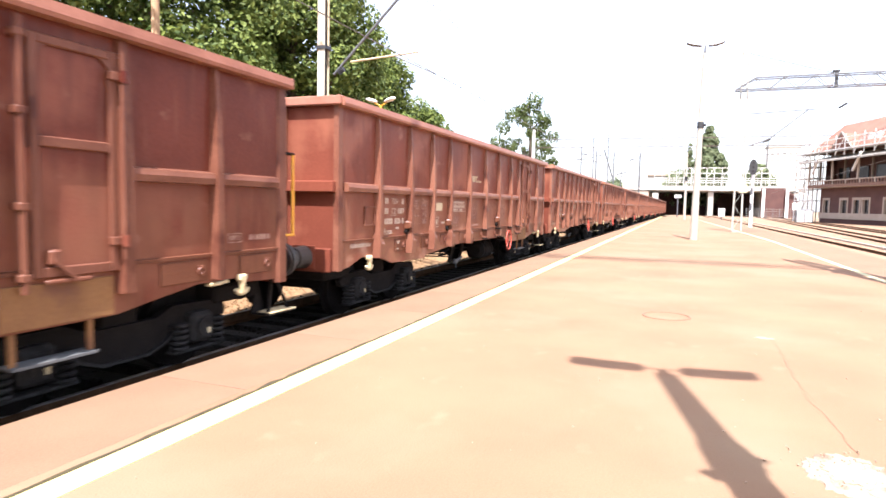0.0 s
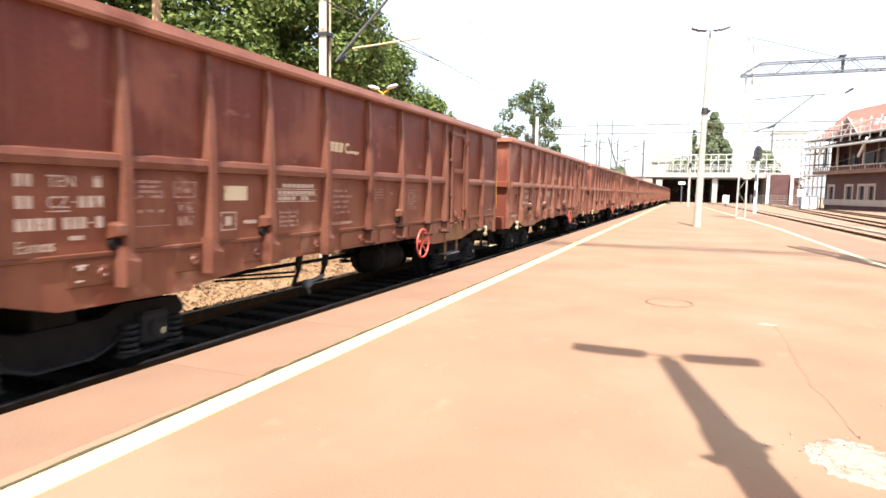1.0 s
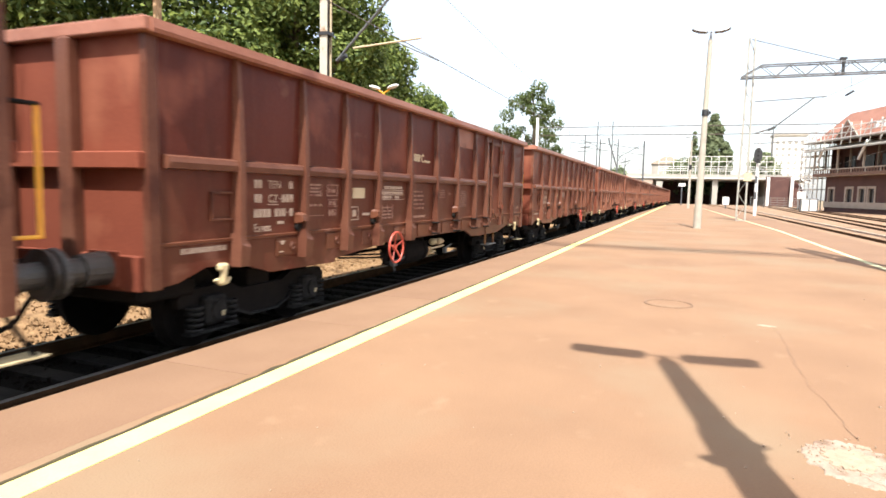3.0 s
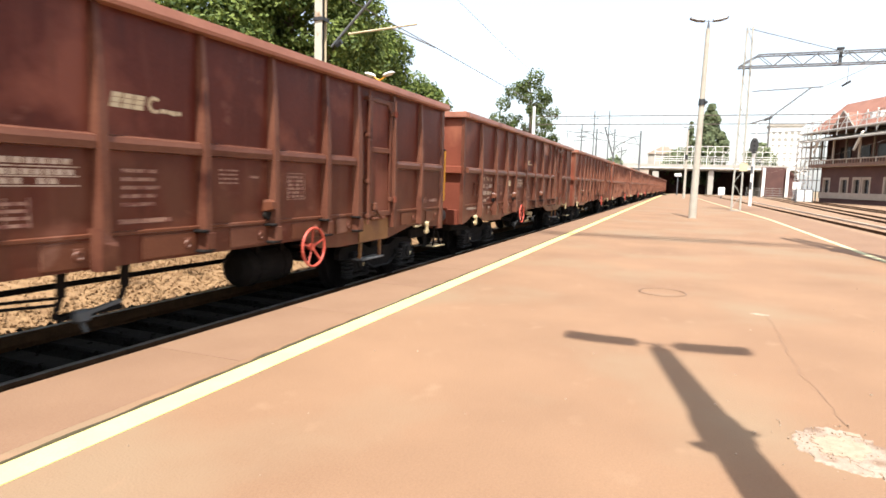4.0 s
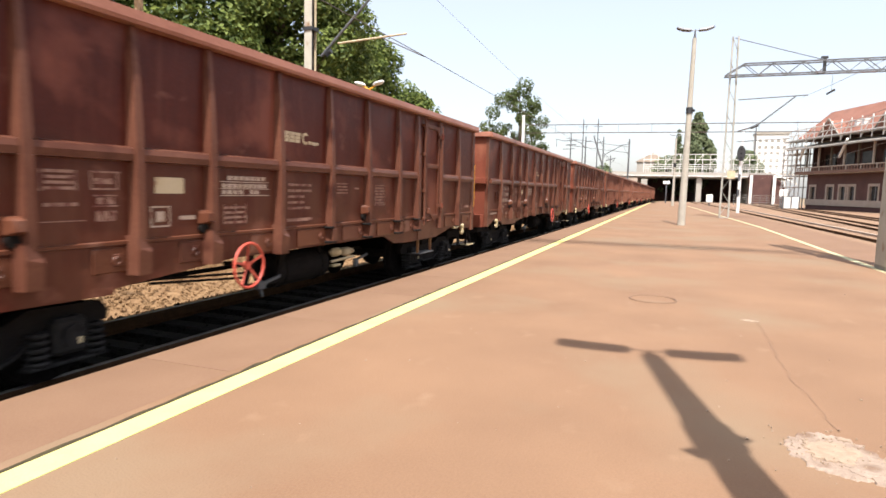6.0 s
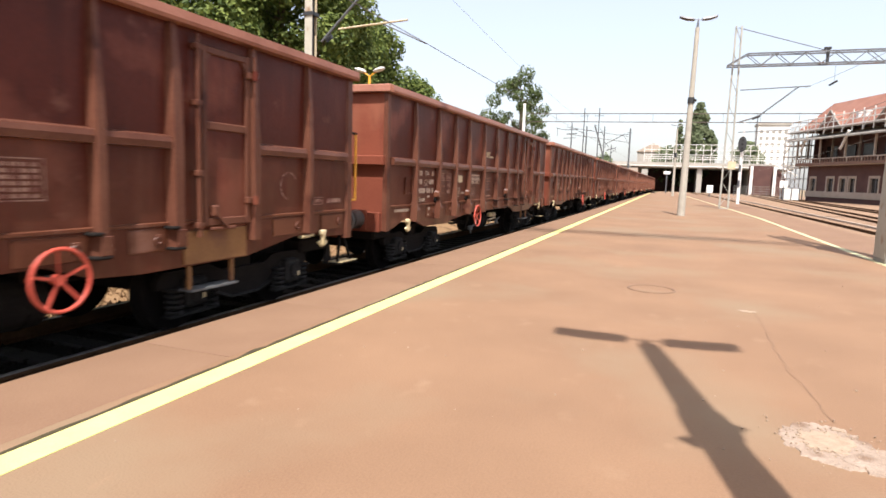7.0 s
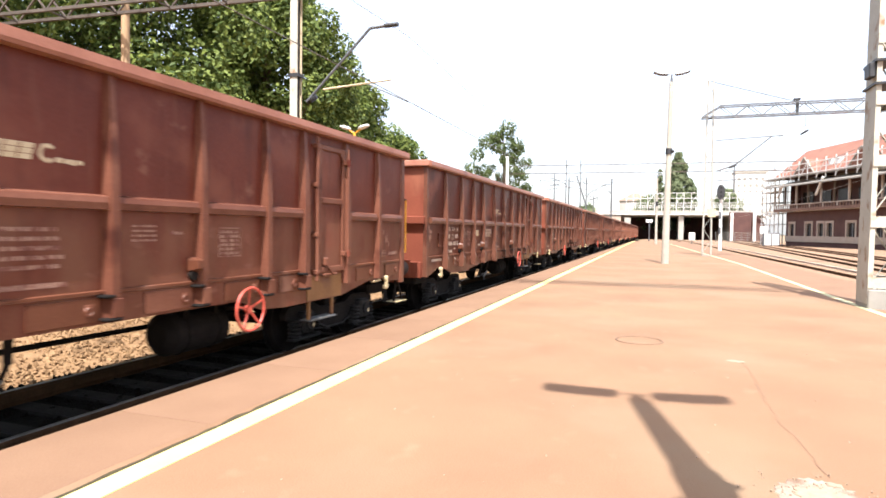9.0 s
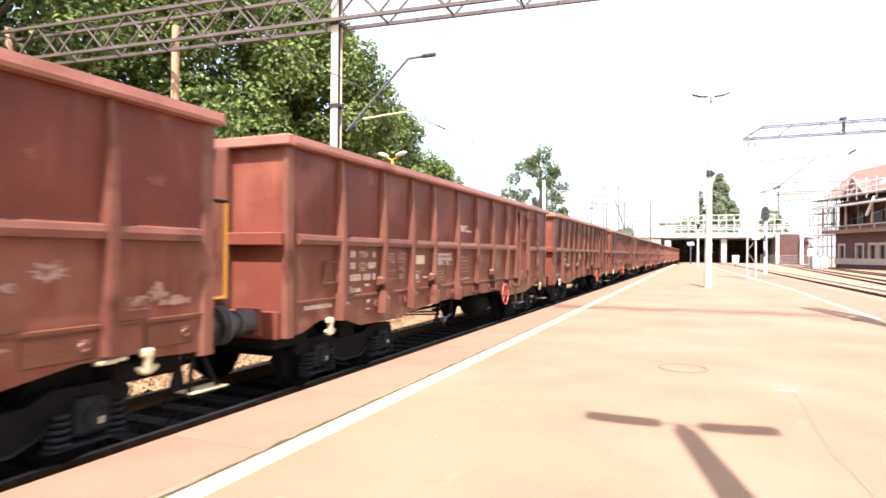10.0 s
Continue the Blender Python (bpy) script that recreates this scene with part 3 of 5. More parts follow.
        path = [(0.32, y - s * 0.10, 0.92), (0.32, y - s * 0.30, 0.88), (0.30, y - s * 0.42, 0.70), (0.26, y - s * 0.52, 0.52), (0.20, y - s * 0.62, 0.46)]
        for p, q in zip(path, path[1:]):
            rod(hose, p, q, 0.026, sides=8)
        part("brake_hose", hose, UNDER, w)
    links = B()
    for k in range(4):
        torus(links, (0, length + 0.30 + 0.17 * k, 0.93), (1, 0, 0) if k % 2 else (0, 0, 1), 0.085, 0.02, 14, 6)
    part("screw_coupling", links, UNDER, w)
    # yellow handrail at the leading corner
    hy = length + 0.27
    grab = rod(B(), (SHEET - 0.05, hy, 1.40), (SHEET - 0.05, hy, 2.40), 0.021)
    rod(grab, (SHEET - 0.05, length, 1.40), (SHEET - 0.05, hy + 0.018, 1.40), 0.017)
    part("handrail", grab, YELLOW, w, "yellow corner handrail")
    part("rail_bracket", rod(B(), (SHEET - 0.05, length, 2.41), (SHEET - 0.05, hy + 0.02, 2.41), 0.019), UNDER, w)
    for y in (0.92, 12.50):
        hook = rod(B(), (SHEET + 0.02, y, 0.80), (SHEET + 0.03, y, 0.95), 0.030, 0.040)
        box(hook, SHEET - 0.02, SHEET + 0.06, y - 0.065, y + 0.055, 0.93, 1.01, 0.02)
        arc = [(y + 0.10 * math.cos(a), 0.865 + 0.075 * math.sin(a)) for a in (math.radians(195 + 30 * j) for j in range(6))]
        for (ya, za), (yb, zb) in zip(arc, arc[1:]):
            rod(hook, (SHEET + 0.02, ya, za), (SHEET + 0.02, yb, zb), 0.024)
        part("lashing_hook", hook, IVORY, w, "ivory-painted lashing hook")
    part("cock_handle", beam(box(B(), SHEET - 0.06, SHEET + 0.02, 12.02, 12.20, 0.92, 0.96, 0.012), (SHEET - 0.02, 12.1, 0.94), (SHEET + 0.0, 12.30, 0.95), 0.03), IVORY, w, "ivory cock handle")
    step = part("door_step", box(B(), SHEET - 0.14, SHEET + 0.04, 10.0, 10.70, 0.53, 0.552), STEEL_GREY, w, "bare steel tread")
    for y in (10.03, 10.67):
        part("hanger", box(B(), SHEET - 0.05, SHEET - 0.01, y - 0.02, y + 0.02, 0.553, 0.86), RUST, step, "rusty hanger")
    shunt = box(B(), SHEET - 0.32, SHEET - 0.02, length - 0.22, length + 0.28, 0.44, 0.465)
    beam(shunt, (SHEET - 0.08, length - 0.18, 0.45), (SHEET - 0.08, length - 0.12, 0.92), 0.035)
    beam(shunt, (SHEET - 0.08, length + 0.22, 0.45), (SHEET - 0.08, length - 0.06, 0.92), 0.03)
    prism(shunt, [(length - 0.24, 0.46), (length - 0.02, 0.46), (length - 0.12, 0.90)], "x", SHEET - 0.30, SHEET - 0.28)
    part("shunter_step", shunt, UNDER, w)
    part("step_plate", box(B(), SHEET - 0.22, SHEET - 0.0, length - 0.20, length + 0.27, 0.467, 0.482), IVORY, w, "pale worn tread")
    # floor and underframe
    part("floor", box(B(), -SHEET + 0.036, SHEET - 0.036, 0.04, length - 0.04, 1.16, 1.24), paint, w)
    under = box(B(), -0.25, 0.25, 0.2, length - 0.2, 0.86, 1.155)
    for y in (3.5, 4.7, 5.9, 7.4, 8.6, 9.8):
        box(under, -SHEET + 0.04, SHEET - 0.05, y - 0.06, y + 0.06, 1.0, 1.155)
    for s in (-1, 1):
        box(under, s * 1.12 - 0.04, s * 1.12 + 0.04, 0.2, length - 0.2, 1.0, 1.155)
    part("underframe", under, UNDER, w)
    # Dark box added under each end to cover the bright gravel behind.
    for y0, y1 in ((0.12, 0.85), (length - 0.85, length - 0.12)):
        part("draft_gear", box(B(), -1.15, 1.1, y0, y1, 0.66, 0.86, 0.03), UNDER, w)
    ty, tl = (6.0, 1.40) if valve_fitted else (7.85, 1.0)
    tank = rod(B(), (0.78, ty + 0.08, 0.62), (0.78, ty + tl - 0.08, 0.62), 0.24, sides=20)
    rod(tank, (0.78, ty, 0.62), (0.78, ty + 0.08, 0.62), 0.14, 0.24, 20)
    rod(tank, (0.78, ty + tl - 0.08, 0.62), (0.78, ty + tl, 0.62), 0.24, 0.14, 20)
    for y in (ty + 0.25, ty + tl - 0.25):
        torus(tank, (0.78, y, 0.62), (0, 1, 0), 0.242, 0.012, 20, 6)
        box(tank, 0.6, 0.96, y - 0.03, y + 0.03, 0.8, 1.15)
    part("air_tank", tank, UNDER, w)
    gear = B()
    rod(gear, (0.98, 3.9, 0.80), (1.02, 5.36, 0.70), 0.014)
    rod(gear, (0.98, 3.9, 0.76), (1.02, 5.36, 0.64), 0.014)
    rod(gear, (0.2, 3.2, 0.66), (0.2, 9.8, 0.62), 0.03)
    for y in (5.36, 6.0):
        beam(gear, (1.1, y, 0.98), (1.06, y + 0.02, 0.72), 0.07)
        beam(gear, (1.06, y + 0.02, 0.72), (1.02, y - 0.03, 0.52), 0.05)
    box(gear, 0.96, 1.06, 5.36, 6.0, 0.50, 0.54)
    part("brake_gear", gear, UNDER, w)
    lever = box(B(), 1.06, 1.16, 5.45, 5.60, 0.47, 0.58, 0.02)
    beam(lever, (1.12, 5.5, 0.5), (1.12, 5.56, 0.38), 0.03)
    beam(lever, (1.12, 5.6, 0.55), (1.12, 5.92, 0.60), 0.035)
    part("brake_lever", lever, STEEL_GREY, w, "grey changeover lever")
    wheel = part("handwheel", torus(B(), (SHEET + 0.15, wy, 0.89), (1, 0, 0), 0.25, 0.0155, 40, 8), RED, w, "red parking-brake handwheel")
    for k in range(5):
        a = 2 * math.pi * k / 5 + 0.4
        part("spoke", beam(B(), (SHEET + 0.12, wy, 0.89), (SHEET + 0.15, wy + 0.24 * math.cos(a), 0.89 + 0.24 * math.sin(a)), 0.014, 0.024), RED, wheel)
    part("hub", rod(B(), (SHEET + 0.09, wy, 0.89), (SHEET + 0.14, wy, 0.89), 0.045, sides=12), RED, wheel)
    part("spindle", rod(B(), (SHEET - 0.2, wy, 0.89), (SHEET + 0.10, wy, 0.89), 0.028), UNDER, wheel)
    if valve_fitted:
        valve_box = part("weighing_valve", box(B(), 1.0, 1.12, 7.66, 7.86, 0.70, 0.83, 0.03), CREAM, w, "pale yellow valve box")
        part("valve_body", box(B(), 0.98, 1.1, 7.36, 7.60, 0.71, 0.84, 0.04), IVORY, valve_box)
        part("pipe_union", box(rod(B(), (1.06, 7.32, 0.64), (1.06, 8.02, 0.66), 0.022), 1.0, 1.1, 7.90, 8.0, 0.72, 0.80, 0.03), CREAM, valve_box, "pale pipe union")
        part("bracket", box(B(), 1.0, 1.08, 7.36, 7.58, 0.55, 0.59, 0.01), IVORY, valve_box)
        part("valve_lever", beam(box(B(), 1.04, 1.12, 8.02, 8.10, 0.48, 0.62, 0.015), (1.08, 8.1, 0.60), (1.08, 8.45, 0.66), 0.03), STEEL_GREY, valve_box)
    # markings
    x = SHEET + 0.003
    lettering("TEN", 0.135, STENCIL, w, 1.70, 1.81, x, wide=0.95)
    lettering("CZ", 0.135, STENCIL, w, 1.70, 1.645, x, wide=0.95)
    lettering("Eanos", 0.135, STENCIL, w, 1.44, 1.31, x, wide=0.95)
    rows = digits(1.46, 1.60, 1.81, 1.905, 2) + [(2.10, 2.17, 1.81, 1.905)] + digits(1.46, 1.60, 1.645, 1.74, 2) + [(1.70, 1.88, 1.615, 1.625), (1.905, 1.935, 1.685, 1.697)]
    rows += digits(1.96, 2.20, 1.645, 1.74, 3) + digits(1.45, 1.76, 1.475, 1.57, 4) + digits(1.82, 2.04, 1.475, 1.57, 3) + [(2.05, 2.09, 1.515, 1.527), (2.11, 2.17, 1.475, 1.57)]
    rows += digits(1.87, 2.0, 1.385, 1.42, 4)
    bars("number_stencil", rows, STENCIL, w, x)
    bars("flap_mark", [(1.89, 2.0, 1.165, 1.18), (1.92, 1.97, 1.135, 1.165), (1.90, 1.96, 1.04, 1.055)], STENCIL, w, SHEET + 0.019)
    load = [(2.50, 2.52, 1.71, 1.88), (2.80, 2.815, 1.71, 1.88)] + [(2.54, 2.79, 1.72 + 0.045 * k, 1.745 + 0.045 * k) for k in range(4)] + digits(2.53, 2.83, 1.585, 1.615, 5) + [(2.50, 2.88, 1.46, 1.468)]
    load += [(2.94, 3.24, 1.865, 1.88), (2.94, 2.955, 1.72, 1.88), (3.20, 3.215, 1.72, 1.865), (2.94, 3.20, 1.72, 1.735), (2.98, 3.16, 1.77, 1.82)]
    load += [(2.97, 3.20, 1.665, 1.677), (2.97, 3.20, 1.575, 1.587), (3.0, 3.07, 1.595, 1.655), (3.10, 3.17, 1.595, 1.655)] + digits(2.99, 3.20, 1.45, 1.54, 3)
    bars("load_marking", load, FADED, w, x)
    bars("label_card", [(3.62, 3.98, 1.69, 1.845)], CREAM, w, x, "cream paper label")
    bars("label_marking", [(3.56, 3.80, 1.555, 1.57), (3.56, 3.575, 1.37, 1.57), (3.785, 3.80, 1.37, 1.57), (3.56, 3.80, 1.37, 1.385), (3.63, 3.73, 1.42, 1.52), (3.92, 4.13, 1.43, 1.47)], STENCIL, w, x)
    table = [(4.50, 5.34, 1.665 + 0.075 * k, 1.675 + 0.075 * k) for k in range(3)] + digits(4.62, 5.30, 1.84, 1.885, 7) + digits(4.53, 5.32, 1.755, 1.80, 9) + digits(4.53, 4.9, 1.685, 1.73, 4) + digits(5.0, 5.18, 1.685, 1.73, 2)
    bars("axle_load_table", table, STENCIL, w, x)
    bars("test_table", [(4.56, 4.92, 1.36 + 0.055 * k, 1.385 + 0.055 * k) for k in range(4)] + [(4.55, 4.56, 1.35, 1.58), (4.92, 4.93, 1.35, 1.58), (4.74, 4.75, 1.35, 1.58)], FADED, w, x)
    # operator mark: three slanted blocks, a half ring and small bars
    mark = B()
    for y0 in (5.645, 5.765, 5.885):
        for z0, z1, y1 in ((2.345, 2.385, 0.0), (2.39, 2.43, 0.012), (2.435, 2.475, 0.024)):
            prism(mark, [(y0 + y1, z0), (y0 + y1 + 0.103, z0), (y0 + y1 + 0.113, z1), (y0 + y1 + 0.01, z1)], "x", x - 0.003, x + 0.002)
    ring = [(6.125 + q * math.cos(a), 2.41 + q * 1.05 * math.sin(a)) for q, way in ((0.075, 1), (0.045, -1)) for a in [math.radians(45 + 30 * j) for j in range(10)][::way]]
    prism(mark, ring, "x", x - 0.003, x + 0.002)
    for y0, y1, z0, z1 in ((6.20, 6.255, 2.345, 2.385), (6.27, 6.315, 2.345, 2.38), (6.325, 6.375, 2.335, 2.38), (6.39, 6.44, 2.345, 2.38)):
        box(mark, x - 0.003, x + 0.002, y0, y1, z0, z1)
    tagged(part("fleet_mark", mark, CREAM, w, "cream operator mark drawn as plain blocks"), kind="stuff")
    notice = [q for k in range(5) for q in digits(5.74, 5.74 + r.uniform(0.36, 0.55), 1.79 - 0.075 * k, 1.822 - 0.075 * k, 7)] + digits(5.70, 6.30, 1.335, 1.375, 11)
    bars("notice_text", notice, FADED, w, x)
    bars("notice_text", [q for k in range(4) for q in digits(6.95, 7.25, 1.83 - 0.045 * k, 1.85 - 0.045 * k, 6)] + digits(7.42, 7.60, 1.76, 1.79, 3), FADED, w, x)
    bars("inspection_plate", [q for k in range(6) for q in digits(8.16, 8.48, 1.53 + 0.048 * k, 1.56 + 0.048 * k, 4)] + [(8.13, 8.14, 1.51, 1.83), (8.50, 8.51, 1.51, 1.83), (8.13, 8.51, 1.825, 1.835), (8.13, 8.51, 1.505, 1.515)], FADED, w, x)
    bars("corner_number", digits(0.37, 1.0, 1.145, 1.20, 11), STENCIL, w, x)
    bars("corner_number", [(12.30, 12.52, 1.455, 1.465), (12.30, 12.52, 1.36, 1.37), (12.30, 12.31, 1.36, 1.465), (12.51, 12.52, 1.36, 1.465)] + digits(12.34, 12.49, 1.39, 1.44, 3) + digits(12.64, 13.02, 1.38, 1.44, 6), FADED, w, x)
    holder = B()
    for y0, y1, z0, z1 in ((0.76, 1.09, 1.745, 1.765), (0.76, 0.78, 1.485, 1.745), (1.07, 1.09, 1.485, 1.745), (0.76, 1.09, 1.465, 1.485)):
        box(holder, SHEET, SHEET + 0.03, y0, y1, z0, z1)
    part("label_holder", holder, worn, w)
    # bogies
    for yc in (2.0, length - 2.0):
        bogie = new("bogie")
        bogie.parent = w
        bogie.matrix_basis = pose(0, yc, 0)
        for side in (-1, 1):
            x0 = side * 1.0
            outline = [(-1.36, 0.60), (-1.28, 0.70), (-0.60, 0.72), (-0.38, 0.62), (0.38, 0.62), (0.60, 0.72), (1.28, 0.70), (1.36, 0.60), (1.34, 0.52), (0.62, 0.52), (0.46, 0.38),
                       (0.25, 0.30), (-0.25, 0.30), (-0.46, 0.38), (-0.62, 0.52), (-1.34, 0.52)]
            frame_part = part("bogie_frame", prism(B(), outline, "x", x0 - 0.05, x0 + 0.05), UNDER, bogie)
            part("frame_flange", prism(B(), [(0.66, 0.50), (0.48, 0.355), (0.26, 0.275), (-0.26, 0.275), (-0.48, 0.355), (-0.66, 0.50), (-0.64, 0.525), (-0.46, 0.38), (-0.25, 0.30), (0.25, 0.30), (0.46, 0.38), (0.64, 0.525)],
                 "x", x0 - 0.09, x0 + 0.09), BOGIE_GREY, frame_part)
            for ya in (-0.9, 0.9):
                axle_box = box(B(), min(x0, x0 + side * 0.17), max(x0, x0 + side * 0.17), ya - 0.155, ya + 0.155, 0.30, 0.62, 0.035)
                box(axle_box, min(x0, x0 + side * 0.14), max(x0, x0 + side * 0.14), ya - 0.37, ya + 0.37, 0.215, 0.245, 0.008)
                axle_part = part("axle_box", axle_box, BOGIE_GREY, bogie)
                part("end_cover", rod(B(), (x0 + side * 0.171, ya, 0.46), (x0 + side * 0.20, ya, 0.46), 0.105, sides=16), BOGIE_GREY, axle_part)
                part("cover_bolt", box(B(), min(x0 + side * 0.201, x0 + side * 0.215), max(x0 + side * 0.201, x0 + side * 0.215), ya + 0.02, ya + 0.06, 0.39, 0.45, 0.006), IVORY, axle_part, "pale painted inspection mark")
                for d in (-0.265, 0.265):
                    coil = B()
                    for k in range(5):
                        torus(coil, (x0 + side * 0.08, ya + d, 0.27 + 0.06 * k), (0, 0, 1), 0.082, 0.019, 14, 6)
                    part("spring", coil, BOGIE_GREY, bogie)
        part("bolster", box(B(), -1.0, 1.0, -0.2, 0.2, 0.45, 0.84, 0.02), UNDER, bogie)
        for ya in (-0.9, 0.9):
            axle = rod(B(), (-1.0, 0, 0), (1.0, 0, 0), 0.08, sides=10)
            for s in (-1, 1):
                rod(axle, (s * 0.68, 0, 0), (s * 0.72, 0, 0), 0.49, sides=26)
                rod(axle, (s * 0.72, 0, 0), (s * 0.82, 0, 0), 0.46, 0.455, sides=26)
                for k in range(4):
                    a = math.pi / 2 * k
                    rod(axle, (s * 0.82, 0.28 * math.cos(a), 0.28 * math.sin(a)), (s * 0.83, 0.28 * math.cos(a), 0.28 * math.sin(a)), 0.05, sides=8)
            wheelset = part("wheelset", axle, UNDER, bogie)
            wheelset.matrix_basis = pose(0, ya, 0.46)
    return w


def train_run(t):
    """How far the train has come at t seconds: steady, with a slight surge each second."""
    return SPEED * t - 0.05 + 0.08 * math.sin(math.pi * t / 10) + 0.14 * math.cos(2 * math.pi * t)


def wagon_pose(k, t):
    """Where wagon k of the train stands at t seconds."""
    x, y, a = track_point(FIRST + PITCH * k + LENGTH / 2 + train_run(t))
    return pose(x, y, RAIL_Z, 0, 0, math.degrees(a)) @ Matrix.Translation((0, -LENGTH / 2, 0))


def smears(wagon, spots, seed):
    """Ragged pale smears (y, z, half width, half height) on the side sheet."""
    for k, (y, z, ry, rz) in enumerate(spots):
        q = random.Random(seed + k)
        outline = []
        for i in range(22):
            a, d = 2 * math.pi * i / 22, q.uniform(0.4, 1.0)
            outline.append((y + ry * d * math.cos(a), z + rz * d * math.sin(a)))
        part("chalk_smear", prism(B(), outline, "x", SHEET - 0.001, SHEET + 0.0035), FADED, wagon, "faint pale chalk smear")


def chalk_line(wagon, points):
    bm = B()
    for (ya, za), (yb, zb) in zip(points, points[1:]):
        beam(bm, (SHEET + 0.002, ya, za), (SHEET + 0.002, yb, zb), 0.006, 0.014)
    part("chalk_scrawl", bm, FADED, wagon, "thin chalk scrawl")


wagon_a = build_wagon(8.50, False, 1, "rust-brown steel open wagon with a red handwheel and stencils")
wagon_b = build_wagon(4.79, True, 2, "dark rust-brown open wagon, pale valve box and mid-side handwheel", WAGON_DARK, WAGON_DARK_EDGE)
wagon_c = build_wagon(4.79, True, 3, "rust-brown open wagon with a repainted patch, handwheel near its middle", WAGON_DARK, WAGON_DARK_EDGE)
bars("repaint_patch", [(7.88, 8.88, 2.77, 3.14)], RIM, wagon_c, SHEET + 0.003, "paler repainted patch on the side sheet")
wagon_d = build_wagon(8.50, False, 4, "dark rust-brown steel open wagon with a red handwheel", WAGON_DARK, WAGON_DARK_EDGE)
wagon_e = build_wagon(8.50, False, 5, "rust-brown steel open wagon with chalk marks, red handwheel", WAGON_MID, WAGON_EDGE)
wagon_f = build_wagon(8.50, False, 6, "pale rust-brown open wagon, haze put in its colour, red handwheel", WAGON_PALE, WAGON_PALE_EDGE)
wagon_g = build_wagon(4.79, True, 7, "pale rust-brown open wagon, haze put in its colour, mid-side handwheel", WAGON_PALE, WAGON_PALE_EDGE)
WAGONS = {}
FIRST_BUILT = {-1: wagon_a, -2: wagon_c, -3: wagon_d, -4: wagon_b, -6: wagon_e, 0: wagon_f, 2: wagon_g}
for k in range(-8, 12):
    if k in FIRST_BUILT:
        WAGONS[k] = FIRST_BUILT[k]
        WAGONS[k].matrix_basis = wagon_pose(k, 0)
    elif k > 0:
        WAGONS[k] = copy_thing(wagon_g if k in (6, 9) else wagon_f, wagon_pose(k, 0))
    else:
        WAGONS[k] = copy_thing(wagon_d if k == -5 else wagon_a, wagon_pose(k, 0))
smears(WAGONS[-7], ((11.62, 1.72, 0.20, 0.10), (11.3, 1.60, 0.10, 0.05), (12.62, 1.50, 0.16, 0.12), (12.82, 1.42, 0.22, 0.06), (12.42, 1.46, 0.12, 0.05), (11.25, 1.16, 0.09, 0.03)), 40)
smears(WAGONS[-5], ((0.18, 1.86, 0.07, 0.12), (0.28, 1.80, 0.10, 0.05), (0.26, 1.66, 0.07, 0.10)), 60)
smears(WAGONS[-6], ((12.55, 1.66, 0.07, 0.10), (12.42, 1.78, 0.05, 0.05)), 70)
chalk_line(WAGONS[-5], [(11.72 - 0.17 * math.sin(math.radians(a)), 1.62 + 0.17 * math.cos(math.radians(a))) for a in range(-60, 200, 26)])
chalk_line(WAGONS[-6], [(12.60, 1.76), (12.56, 1.66), (12.66, 1.58), (12.60, 1.52)])


# ---- lamps on the platform ----
def lamp_post(x, y, label, lean=0.0, clamp=(5.35, 5.98), speakers=((-1, 5.25), (1, 5.84))):
    p = empty("platform_lamp", label, "street lamp", "twin lamps on the platform", pose(x, y, 0, 0, lean, 5))
    part("pole", rod(B(), (0, 0, 0), (0, 0, 9.3), 0.19, 0.10, 14), POLE, p)
    part("pole_cap", rod(B(), (0, 0, 9.3), (0, 0, 9.72), 0.07, 0.02, 10), LAMP, p)
    for s in (-1, 1):
        part("arm", rod(B(), (0, 0, 9.66), (s * 0.25, 0.0, 9.69), 0.02), LAMP, p)
        rings = []
        for u, w, h in ((0.17, 0.11, 0.03), (0.20, 0.16, 0.05), (0.55, 0.17, 0.06), (0.82, 0.165, 0.05), (0.88, 0.13, 0.025)):
            z = 9.68 + (u - 0.17) * 0.12 + (0.05 if u > 0.7 else 0)
            rings.append([(s * u, a * w, z + b * h) for a, b in ((-1, -0.4), (-0.8, -1), (0.8, -1), (1, -0.4), (0.75, 1), (-0.75, 1))])
        part("lamp_head", loft(B(), rings), LAMP, p)
    part("clamp", rod(B(), (0, 0, clamp[0]), (0, 0, clamp[1]), 0.172, 0.16, 14), DARK, p)
    for s, z in speakers:
        part("loudspeaker", rod(B(), (s * 0.12, -0.05, z), (s * 0.2, -0.13, z - 0.03), 0.05, 0.08, 12), DARK, p, "small dark loudspeaker")
    return p


lamp_post(1.0, 1.31, "tall tapered concrete lamp post with two flat heads on the platform")
lamp_post(0.40, 33.4, "tall tapered concrete lamp post with twin heads and dark loudspeakers", 0.6, (5.62, 5.92), ((1, 5.78),))
lamp_post(-0.2, 91.0, "slim concrete lamp post far along the platform")


